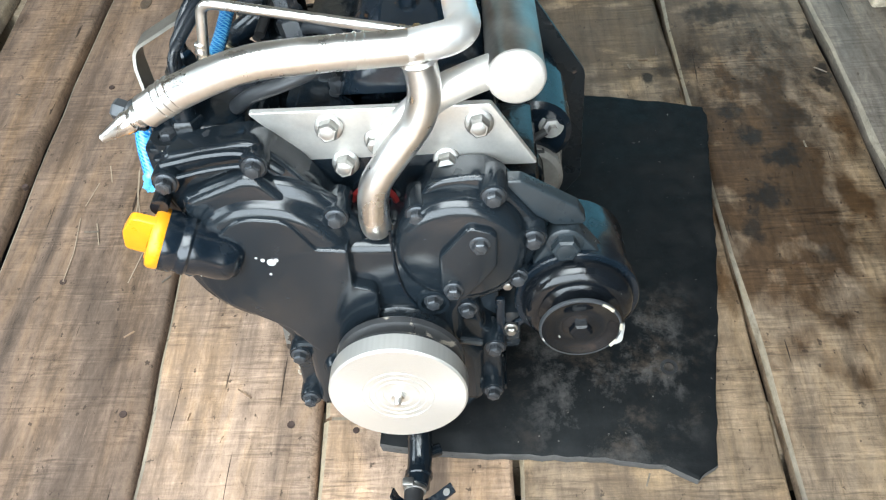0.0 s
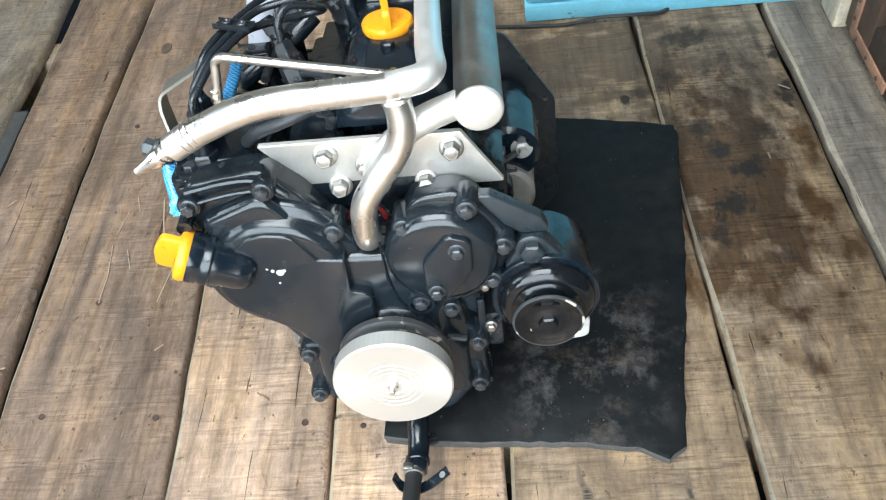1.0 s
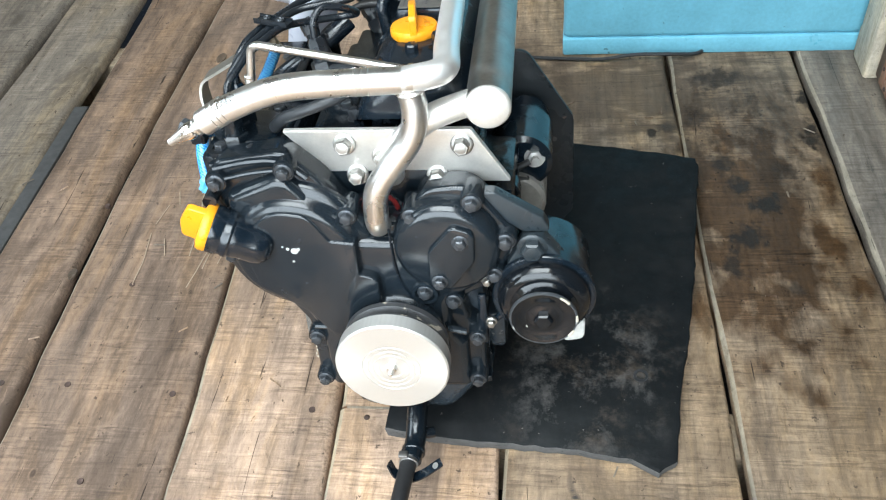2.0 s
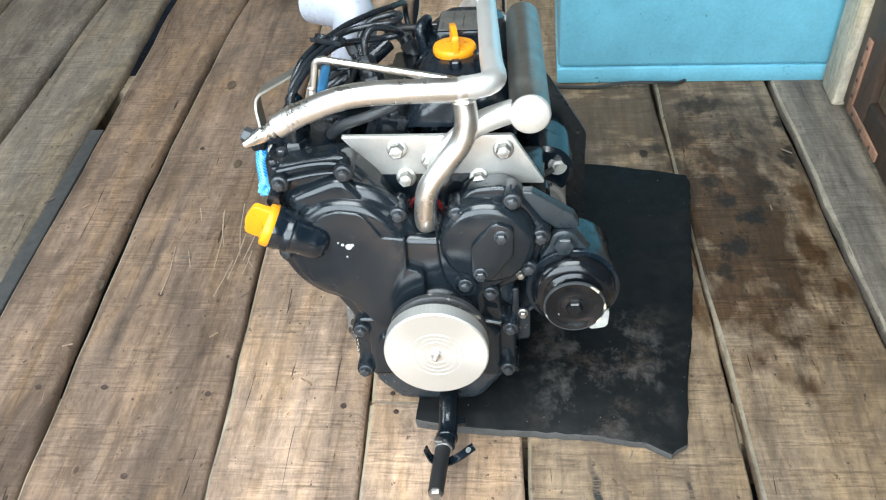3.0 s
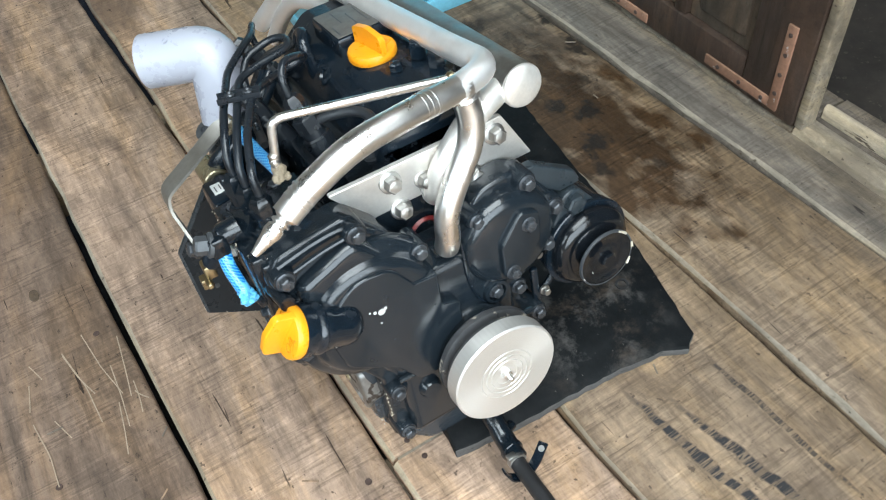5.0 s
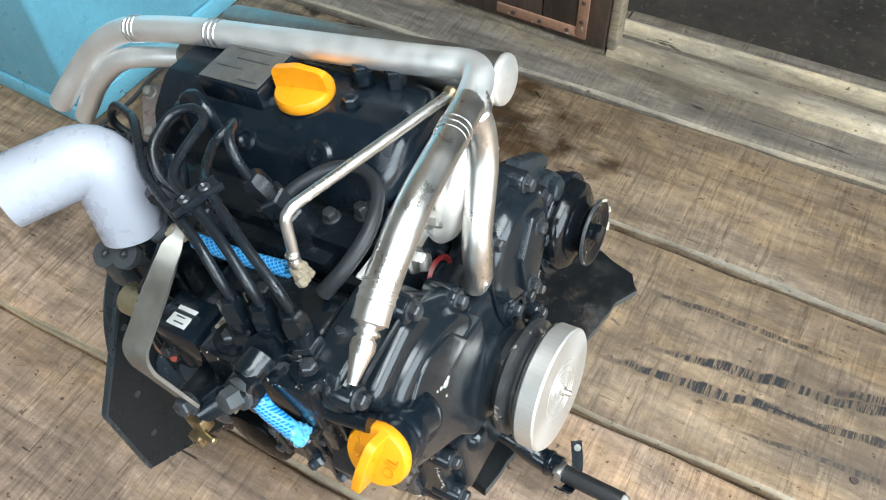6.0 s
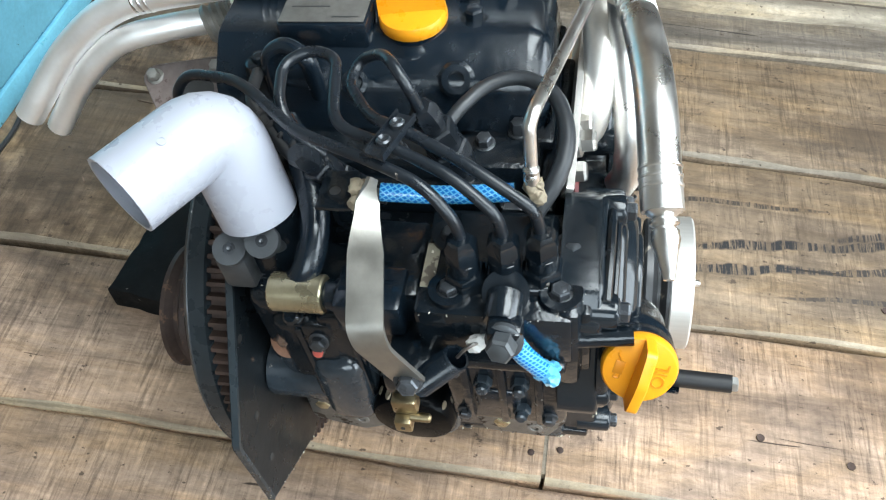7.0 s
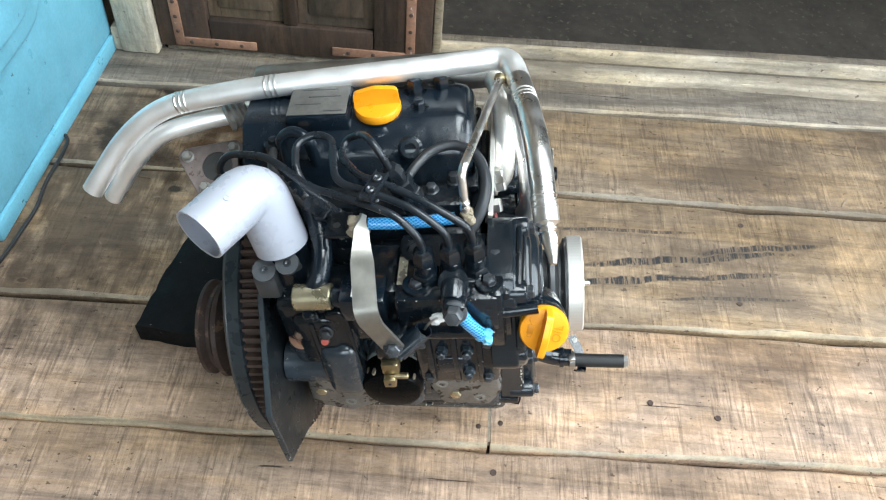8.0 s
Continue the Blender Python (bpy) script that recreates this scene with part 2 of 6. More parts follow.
filter_black = surface("filter_black", (0.003, 0.0035, 0.004), 0.22, 0, 0.2, None, relief=0.04, spec=0.05)
slate_paint = surface("slate_paint", (0.022, 0.030, 0.036), 0.3, 0, 0.25, (0.3, 0.29, 0.27), 0.72)
steel = surface("steel", (0.80, 0.785, 0.76), 0.30, 1.0, 0.13, None, relief=0.05, grain=160, cast=0.04, patch=14)
brushed_steel = surface("brushed_steel", (0.97, 0.96, 0.945), 0.44, 0.85, 0.05, None, relief=0.25, grain=260)
plate_steel = surface("plate_steel", (0.87, 0.845, 0.80), 0.40, 0.75, 0.10, None, relief=0.08, grain=320)
strap_steel = surface("strap_steel", (0.33, 0.315, 0.285), 0.4, 0.85, 0.15, (0.2, 0.17, 0.13), 0.70, relief=0.2)
sooty_steel = surface("sooty_steel", (0.40, 0.385, 0.36), 0.42, 1.0, 0.2, None, relief=0.06, patch=18)
bolt_steel = surface("bolt_steel", (0.42, 0.41, 0.39), 0.4, 1.0, 0.2)
dark_bolt = surface("dark_bolt", (0.06, 0.066, 0.074), 0.3, 0.5, 0.3, (0.2, 0.19, 0.18), 0.7)
brass = surface("brass", (0.44, 0.36, 0.22), 0.35, 1.0, 0.25, (0.2, 0.12, 0.06), 0.66)
zinc = surface("zinc", (0.52, 0.46, 0.31), 0.3, 0.9, 0.2, (0.3, 0.25, 0.2), 0.7)
rust = surface("rust", (0.058, 0.035, 0.027), 0.75, 0.1, 0.45, (0.05, 0.03, 0.024), 0.58, relief=0.8)
brown_iron = surface("brown_iron", (0.055, 0.038, 0.033), 0.5, 0.4, 0.35, (0.16, 0.1, 0.07), 0.6)
hinge_rust = surface("hinge_rust", (0.26, 0.135, 0.085), 0.7, 0.1, 0.35, (0.42, 0.4, 0.37), 0.64, relief=0.7)
cast_metal = surface("cast_metal", (0.30, 0.29, 0.27), 0.55, 0.5, 0.25, (0.07, 0.06, 0.05), 0.62, relief=0.7)
rubber = surface("rubber", (0.016, 0.016, 0.017), 0.5, 0, 0.25)
pipe_paint = surface("pipe_paint", (0.010, 0.0135, 0.018), 0.30, 0, 0.3, (0.33, 0.28, 0.23), 0.66, relief=0.2)
hose_grey = surface("hose_grey", (0.022, 0.025, 0.029), 0.42, 0, 0.2)
yellow_plastic = surface("yellow_plastic", (0.82, 0.315, 0.010), 0.33, 0, 0.06, None, relief=0.1)
pvc = surface("pvc", (0.34, 0.355, 0.41), 0.3, 0, 0.008, None, relief=0.02, grain=40)
roof_sheet = surface("roof_sheet", (0.12, 0.12, 0.12), 0.5, 0, 0.15)
blue_paint = surface("blue_paint", (0.15, 0.42, 0.54), 0.36, 0, 0.2, (0.07, 0.17, 0.20), 0.665, relief=0.25, patch=9, cast=0.06)
white_paper = surface("white_paper", (0.75, 0.75, 0.73), 0.5, 0, 0.05)
# black of small print, also the painted shade of holes
print_hole_black = surface("print_hole_black", (0.03, 0.03, 0.03), 0.6)
edge_chips = surface("edge_chips", (0.045, 0.05, 0.056), 0.4, 0.2, 0.3, (0.42, 0.41, 0.39), 0.61)
chip_grey = surface("chip_grey", (0.52, 0.52, 0.5), 0.6)
bare_patch = surface("bare_patch", (0.27, 0.24, 0.18), 0.85, 0, 0.3, (0.1, 0.08, 0.06), 0.55, relief=0.9)
bare_pale = surface("bare_pale", (0.55, 0.50, 0.40), 0.6, 0.2, 0.2)
red_seal = surface("red_seal", (0.15, 0.010, 0.010), 0.4)
orange_tip = surface("orange_tip", (0.55, 0.10, 0.07), 0.5)
foam = surface("foam", (0.29, 0.24, 0.17), 0.8, 0, 0.25, (0.2, 0.15, 0.09), 0.6, relief=1.0, grain=260)
plate_alloy = surface("plate_alloy", (0.14, 0.135, 0.125), 0.5, 0.5, 0.3, (0.08, 0.08, 0.08), 0.62)
earth = surface("earth", (0.035, 0.028, 0.022), 0.9, 0, 0.5, (0.06, 0.05, 0.035), 0.6, relief=1.0, grain=40, patch=6)
clear_film = surface("clear_film", (0.10, 0.40, 0.66), 0.12, 0, 0.5, (0.5, 0.68, 0.78), 0.56, patch=160.0)


def mat_rubber():
    """Old black rubber: dull sheen, dusty grey and brown smears gathered towards its front, crumbs."""
    m, t, b = shader("mat_rubber")
    v = coords(t, world_space=True)
    big = noise_of(t, v, 22, 10, 0.76, 0.15)
    tone = ramp(t, noise_of(t, v, 60, 5), [(0.3, (0.0022, 0.0032, 0.0038)), (0.7, (0.006, 0.007, 0.0078))])
    mp = t.nodes.new("ShaderNodeMapping")
    mp.inputs["Location"].default_value, mp.inputs["Scale"].default_value = (-0.125 / 0.13, -0.455 / 0.14, 0), (1 / 0.13, 1 / 0.14, 0)
    t.links.new(v, mp.inputs[0])
    ln = t.nodes.new("ShaderNodeVectorMath")
    ln.operation = "LENGTH"
    t.links.new(mp.outputs[0], ln.inputs[0])
    area = ramp(t, ln.outputs["Value"], [(0.35, 1.0), (1.0, 0.05)])
    dust = mix(t, 1.0, ramp(t, big, [(0.50, 0.0), (0.66, 0.75)]), area, "MULTIPLY")
    tone = mix(t, dust, tone, (0.105, 0.098, 0.092))
    brown = mix(t, 1.0, ramp(t, noise_of(t, v, 15, 10, 0.78, 0.1), [(0.52, 0.0), (0.68, 0.6)]), area, "MULTIPLY")
    tone = mix(t, brown, tone, (0.085, 0.062, 0.045))
    tone = mix(t, ramp(t, noise_of(t, v, 150, 4, 0.6), [(0.70, 0.0), (0.73, 0.6)]), tone, (0.22, 0.20, 0.18))
    t.links.new(tone, b.inputs["Base Color"])
    t.links.new(ramp(t, big, [(0.35, 0.5), (0.65, 0.85)]), b.inputs["Roughness"])
    b.inputs["Specular IOR Level"].default_value = 0.16
    bump(t, b, noise_of(t, v, 120, 6), 0.5, 0.001)
    return m


def turned_alloy():
    """Lathe-turned face: fine rings round the axle, gloss drawn out along them."""
    m, t, b = shader("turned_alloy")
    tc = t.nodes.new("ShaderNodeTexCoord").outputs["Object"]
    mp = t.nodes.new("ShaderNodeMapping")
    mp.inputs["Scale"].default_value = (1, 0, 1)
    t.links.new(tc, mp.inputs[0])
    w = node(t, "ShaderNodeTexWave", Scale=420.0, Distortion=0.6)
    w.wave_type, w.rings_direction = "RINGS", "SPHERICAL"
    t.links.new(mp.outputs[0], w.inputs["Vector"])
    b.inputs["Metallic"].default_value, b.inputs["Roughness"].default_value = 0.7, 0.32
    t.links.new(ramp(t, w.outputs[0], [(0.0, (0.68, 0.66, 0.62)), (1.0, (0.83, 0.81, 0.78))]), b.inputs["Base Color"])
    b.inputs["Anisotropic"].default_value = 0.75
    tan = t.nodes.new("ShaderNodeTangent")
    tan.direction_type, tan.axis = "RADIAL", "Y"
    t.links.new(tan.outputs[0], b.inputs["Tangent"])
    bump(t, b, w.outputs[0], 0.06, 0.0003)
    return m


def braid():
    m, t, b = shader("braided_blue_hose")
    v = coords(t, world_space=True)
    a = node(t, "ShaderNodeTexWave", Scale=150.0, Distortion=1.5)
    a.bands_direction = "DIAGONAL"
    t.links.new(v, a.inputs["Vector"])
    c = node(t, "ShaderNodeTexWave", Scale=150.0, Distortion=1.5)
    c.bands_direction = "DIAGONAL"
    t.links.new(coords(t, (1, -1, 1), world_space=True), c.inputs["Vector"])
    k = mix(t, 1.0, ramp(t, a.outputs[0], [(0.7, 0.0), (0.9, 1.0)]), ramp(t, c.outputs[0], [(0.7, 0.0), (0.9, 1.0)]), "LIGHTEN")
    t.links.new(mix(t, k, (0.004, 0.14, 0.46), (0.10, 0.42, 0.70)), b.inputs["Base Color"])
    b.inputs["Roughness"].default_value = 0.18
    b.inputs["Coat Weight"].default_value = 0.5
    bump(t, b, k, 0.3, 0.0006)
    return m


mat_black, turned, blue_braid = mat_rubber(), turned_alloy(), braid()


# ---- shapes ----
def orient(p, d):
    return Matrix.Translation(p) @ Vector(d).normalized().to_track_quat("Z", "Y").to_matrix().to_4x4()


def join(*bms):
    out = bmesh.new()
    for b in bms:
        me = bpy.data.meshes.new("tmp")
        b.to_mesh(me)
        out.from_mesh(me)
        b.free()
        bpy.data.meshes.remove(me)
    return out


def rpoly(corners, n=5):
    """A closed outline from corners (u, v, radius), each corner rounded."""
    pts, k = [], len(corners)
    for i in range(k):
        p, r = Vector(corners[i][:2]), corners[i][2]
        a, c = Vector(corners[i - 1][:2]) - p, Vector(corners[(i + 1) % k][:2]) - p
        if r <= 0:
            pts.append(p)
            continue
        ang = a.angle(c)
        cut = min(r / math.tan(ang / 2), a.length * 0.48, c.length * 0.48)
        s, e = p + a.normalized() * cut, p + c.normalized() * cut
        for j in range(n + 1):
            f = j / n
            pts.append(s * (1 - f) ** 2 + p * 2 * f * (1 - f) + e * f * f)
    return pts


def shrink(pts, d):
    """The outline moved inwards by d."""
    out, k = [], len(pts)
    area = sum(pts[i - 1].x * pts[i].y - pts[i].x * pts[i - 1].y for i in range(k))
    sgn = 1 if area > 0 else -1
    for i in range(k):
        t = pts[(i + 1) % k] - pts[i - 1]
        nrm = Vector((-t.y, t.x)) * sgn
        out.append(pts[i] + (nrm.normalized() * d if nrm.length > 0 else Vector((0, 0))))
    return out


def prism(pts, y0, y1, bev=0.0, dome=0.0):
    """An outline in x, z drawn out from the front y0 to the back y1, with a rounded front edge."""
    bm = bmesh.new()
    rings = []
    if bev > 0:
        for k in range(4):
            a = k / 3 * math.pi / 2
            rings.append((shrink(pts, bev * (1 - math.sin(a))), y0 + bev * (1 - math.cos(a))))
    else:
        rings.append((pts, y0))
    rings.append((pts, y1))
    loops = [[bm.verts.new((p.x, y, p.y)) for p in ps] for ps, y in rings]
    for a, b in zip(loops, loops[1:]):
        for i in range(len(a)):
            bm.faces.new((a[i - 1], a[i], b[i], b[i - 1]))
    bm.faces.new(loops[0])
    bm.faces.new(loops[-1])
    bmesh.ops.recalc_face_normals(bm, faces=bm.faces)
    return bm


def lathe(profile, m=None, seg=32, ring=False):
    """A body turned round z from (radius, height) pairs; ends closed where the radius is not 0."""
    bm = bmesh.new()
    loops = []
    for r, h in profile:
        if r <= 1e-6:
            loops.append([bm.verts.new((0, 0, h))])
        else:
            loops.append([bm.verts.new((r * math.cos(2 * math.pi * i / seg), r * math.sin(2 * math.pi * i / seg), h)) for i in range(seg)])
    for a, b in zip(loops, loops[1:] + (loops[:1] if ring else [])):
        if len(a) == 1 and len(b) == 1:
            continue
        for i in range(seg):
            j = (i + 1) % seg
            if len(a) == 1:
                bm.faces.new((a[0], b[i], b[j]))
            elif len(b) == 1:
                bm.faces.new((a[j], a[i], b[0]))
            else:
                bm.faces.new((a[i], b[i], b[j], a[j]))
    for lp in (loops[0], loops[-1]):
        if len(lp) > 1 and not ring:
            bm.faces.new(lp)
    bmesh.ops.recalc_face_normals(bm, faces=bm.faces)
    if m is not None:
        bm.transform(m)
    return bm


def box(x0, x1, y0, y1, z0, z1, bev=0.003, seg=2):
    bm = bmesh.new()
    bmesh.ops.create_cube(bm, size=1.0)
    for v in bm.verts:
        v.co = Vector(((x0 + x1) / 2 + v.co.x * (x1 - x0), (y0 + y1) / 2 + v.co.y * (y1 - y0), (z0 + z1) / 2 + v.co.z * (z1 - z0)))
    if bev > 0:
        bmesh.ops.bevel(bm, geom=list(bm.edges), offset=bev, segments=seg, affect="EDGES", profile=0.5)
    return bm


def smooth_path(pts, fil, n=7):
    pts = [Vector(p) for p in pts]
    out = [pts[0]]
    for i in range(1, len(pts) - 1):
        p, a, c = pts[i], pts[i - 1] - pts[i], pts[i + 1] - pts[i]
        cut = min(fil, a.length * 0.49, c.length * 0.49)
        s, e = p + a.normalized() * cut, p + c.normalized() * cut
        for j in range(n + 1):
            f = j / n
            out.append(s * (1 - f) ** 2 + p * 2 * f * (1 - f) + e * f * f)
    out.append(pts[-1])
    return out


def tube(pts, r, fil=0.02, seg=14, wall=0.0, flat=None):
    """A round bar or pipe along a path with rounded bends. r: one radius, or (first, last). wall: an open pipe of that wall."""
    path = smooth_path(pts, fil)
    r0, r1 = r if isinstance(r, tuple) else (r, r)
    bm = bmesh.new()
    rings, side = [], None
    total = sum((b - a).length for a, b in zip(path, path[1:])) or 1
    run = 0.0
    for i, p in enumerate(path):
        d = (path[min(i + 1, len(path) - 1)] - path[max(i - 1, 0)]).normalized()
        if side is None:
            side = d.orthogonal().normalized()
        side = (side - d * side.dot(d)).normalized()
        up = d.cross(side)
        if i:
            run += (p - path[i - 1]).length
        rad = r0 + (r1 - r0) * run / total
        rings.append([bm.verts.new(p + (side * math.cos(2 * math.pi * k / seg) + up * math.sin(2 * math.pi * k / seg)) * rad) for k in range(seg)])
    for a, b in zip(rings, rings[1:]):
        for k in range(seg):
            bm.faces.new((a[k - 1], a[k], b[k], b[k - 1]))
    for ring, p in ((rings[0], path[0]), (rings[-1], path[-1])):
        if wall > 0:
            f = 1 - wall / max(r0, 1e-5)
            inward = (path[1] - path[0] if p is path[0] else path[-2] - path[-1]).normalized()
            lip = [bm.verts.new(p + (v.co - p) * f) for v in ring]
            deep = [bm.verts.new(v.co + inward * r0 * 1.6) for v in lip]
            for k in range(seg):
                bm.faces.new((ring[k - 1], ring[k], lip[k], lip[k - 1]))
                bm.faces.new((lip[k - 1], lip[k], deep[k], deep[k - 1]))
            bm.faces.new(deep)
        else:
            bm.faces.new(ring)
    bmesh.ops.recalc_face_normals(bm, faces=bm.faces)
    return bm


def ribbon(pts, width, thick, across, fil=0.008):
    """A flat strap along a path; across: its width's direction at every point, or one for all."""
    path = smooth_path(pts, fil)
    bm = bmesh.new()
    rings = []
    for i, p in enumerate(path):
        d = (path[min(i + 1, len(path) - 1)] - path[max(i - 1, 0)]).normalized()
        f = i / (len(path) - 1)
        a = Vector(across[0]).lerp(Vector(across[1]), min(1, f * 2.2)) if isinstance(across[0], tuple) else Vector(across)
        w = width if not isinstance(width, tuple) else width[0] + (width[1] - width[0]) * min(1, f * 2.0)
        a = (a - d * a.dot(d)).normalized()
        nn = d.cross(a)
        rings.append([bm.verts.new(p + a * (w / 2 * sx) + nn * (thick / 2 * sy)) for sx, sy in ((-1, -1), (1, -1), (1, 1), (-1, 1))])
    for a, b in zip(rings, rings[1:]):
        for k in range(4):
            bm.faces.new((a[k - 1], a[k], b[k], b[k - 1]))
    bm.faces.new(rings[0])
    bm.faces.new(rings[-1])
    bmesh.ops.recalc_face_normals(bm, faces=bm.faces)
    return bm


def side(pts, x0, x1, bev=0.002):
    """An outline in y, z drawn out along x: its front at x0, its back at x1."""
    bm = prism(pts, x0, x1, bev)
    for v in bm.verts:
        v.co = Vector((v.co.y, v.co.x, v.co.z))
    bmesh.ops.recalc_face_normals(bm, faces=bm.faces)
    return bm


def to_mesh(name, bm, material, sharp=38):
    me = bpy.data.meshes.new(name)
    bm.to_mesh(me)
    bm.free()
    for p in me.polygons:
        p.use_smooth = True
    me.set_sharp_from_angle(angle=radians(sharp))
    me.materials.append(material)
    return me


def thing(name, m=Matrix(), label="", category="", group="", kind=""):
    ob = new(name)
    ob.empty_display_size = 0.05
    ob.matrix_world = m
    return tagged(ob, label, category, group, kind)


def part(name, bm, material, parent, label="", sharp=38):
    ob = new(name, to_mesh(name, bm, material, sharp))
    ob.parent = parent
    return tagged(ob, label)


def solid(name, bm, material, label="", category="", kind="", sharp=38):
    return tagged(new(name, to_mesh(name, bm, material, sharp)), label, category, "", kind)


BOLTS = {}


def bolt(parent, p, d, s=0.005, material=None, tall=1.0, name="bolt", turn=0.0):
    """A hexagon-headed flange bolt whose head stands on p and points along d; s: half its width across corners."""
    material = material or dark_bolt
    key = (round(s, 4), material.name, round(tall, 2), name)
    if key not in BOLTS:
        h = s * 1.15 * tall
        hexa = lathe([(s, 0), (s, h * 0.85), (s * 0.82, h)], seg=6)
        cup = lathe([(s * 0.62, h), (s * 0.55, h + s * 0.03), (0, h + s * 0.02)], seg=12)
        wash = lathe([(s * 1.32, -0.002), (s * 1.32, s * 0.12), (s * 1.15, s * 0.22), (s * 0.9, s * 0.24)], seg=18)
        BOLTS[key] = to_mesh(name, join(hexa, cup, wash), material, 30)
    ob = new(name, BOLTS[key])
    ob.parent = parent
    ob.matrix_local = orient(p, d) @ pose(0, 0, 0, 0, 0, turn)
    return ob


# ---- structure ----
def plank(parent, x0, x1, x0b, x1b, y0, y1, seed, material, z=0.0, wob=0.0025, thick=0.02, bow=(0.0, 0.0)):
    """A floor board with uneven, worn long edges. x0, x1: its sides at y = 0; x0b, x1b: at y = 1."""
    rnd = random.Random(seed)
    n = max(6, int((y1 - y0) / 0.06))
    bm = bmesh.new()
    rows = []
    a = b = 0.0
    for i in range(n + 1):
        y = y0 + (y1 - y0) * i / n
        a = a * 0.7 + rnd.uniform(-wob, wob)
        b = b * 0.7 + rnd.uniform(-wob, wob)
        u = (y - 0.2) / 1.3
        arch = 4 * u * (1 - u) if 0 < u < 1 else 0.0
        l, r = x0 + (x0b - x0) * y + a + bow[0] * arch, x1 + (x1b - x1) * y + b + bow[1] * arch
        c = 0.0035 + abs(rnd.gauss(0, 0.0018))
        dip = rnd.uniform(-0.0008, 0.0008)
        rows.append([bm.verts.new(q) for q in ((l, y, z - thick), (l, y, z - c), (l + c, y, z - 0.0004), ((l + r) / 2, y, z + dip), (r - c, y, z - 0.0004), (r, y, z - c), (r, y, z - thick))])
    for p, q in zip(rows, rows[1:]):
        for k in range(7):
            f = bm.faces.new((p[k - 1], p[k], q[k], q[k - 1]))
            # left bevel gets the paler wood: its lit edge is put into the colour
            f.material_index = 1 if k == 2 else 0
    bm.faces.new(rows[0])
    bm.faces.new(rows[-1])
    bmesh.ops.recalc_face_normals(bm, faces=bm.faces)
    ob = part("plank", bm, material, parent, sharp=50)
    # second slot: pale colour for the lit bevel
    ob.data.materials.append(pale_wood)
    return ob


floor = thing("floor", label="worn wooden plank floor with dark gaps and oil stains", category="floor", kind="structure")
plank(floor, -0.339, -0.1575, -0.369, -0.180, -2.4, 2.4, 1, plank_wood)
plank(floor, -0.1525, 0.0425, -0.1725, 0.0125, -2.4, 0.409, 2, plank_wood)
plank(floor, -0.1525, 0.0425, -0.1725, 0.0125, 0.413, 2.4, 3, plank_wood)
plank(floor, 0.0478, 0.2972, 0.0188, 0.2765, -2.4, 2.4, 4, ochre_wood)
plank(floor, 0.3035, 0.5150, 0.2835, 0.4830, -2.4, 2.4, 5, ochre_wood)
plank(floor, -0.573, -0.343, -0.571, -0.373, -2.4, 2.4, 6, brown_wood, wob=0.0022, bow=(-0.019, -0.005))
plank(floor, -0.733, -0.5765, -0.736, -0.5755, -2.4, 2.4, 7, brown_wood, wob=0.0022, bow=(0.0, -0.032))
plank(floor, -0.96, -0.771, -0.93, -0.766, -2.4, 2.4, 8, grey_wood, wob=0.004)
plank(floor, -1.15, -0.965, -1.15, -0.936, -2.4, 2.4, 9, grey_wood, wob=0.004)
for k in range(7):
    plank(floor, -1.355 - 0.205 * k, -1.155 - 0.205 * k, -1.355 - 0.205 * k, -1.155 - 0.205 * k, -2.4, 2.4, 20 + k, plank_wood if k % 2 else grey_wood)
plank(floor, 0.524, 0.640, 0.491, 0.640, -2.4, 2.4, 10, grey_wood, z=0.002)
part("filler_strip", box(-0.766, -0.739, -2.4, 1.02, -0.02, -0.003, 0.003), surface("tar_strip", (0.05, 0.05, 0.05), 0.7), floor, "grey tarred filler strip in a floor gap")
solid("ground", box(-4, 4, -4, 4, -0.62, -0.6, 0), earth, "dark bare earth under the raised floor", "ground", "structure")
for i, y in enumerate((-2.0, -1.2, -0.4, 0.4, 1.2, 2.0)):
    solid("floor_joist", box(-2.7, 0.64, y - 0.03, y + 0.03, -0.12, -0.022, 0.003), wall_wood, "rough timber joist under the floor planks", "joist", "structure")

# splinters and nails where two boards meet end to end
splinter = part("splinter", box(-0.155, -0.02, 0.4085, 0.4135, -0.012, -0.001, 0.001), pale_wood, floor, "pale split sliver of wood in a board joint")
for x, y in ((-0.135, 0.425), (-0.128, 0.397), (-0.10, 0.428), (-0.05, 0.43)):
    part("nail", lathe([(0.0035, -0.004), (0.0035, 0.0006), (0.0022, 0.0012), (0, 0.0012)], Matrix.Translation((x, y, 0.0)), 10), rust, floor)
for i in range(40):
    rnd = random.Random(500 + i)
    x, y, a = rnd.uniform(-0.9, 0.5), rnd.uniform(-0.3, 1.0), rnd.uniform(0, 180)
    ln = rnd.uniform(0.003, 0.012)
    chip = box(-ln, ln, -0.0009, 0.0009, 0.0006, 0.0019, 0)
    chip.transform(pose(x, y, 0, 0, 0, a))
    ob = part("wood_chip", chip, plank_wood if i % 3 else grey_wood, floor)
scratch_wood = surface("scratch_wood", (0.29, 0.22, 0.155), 0.7, 0, 0.25)
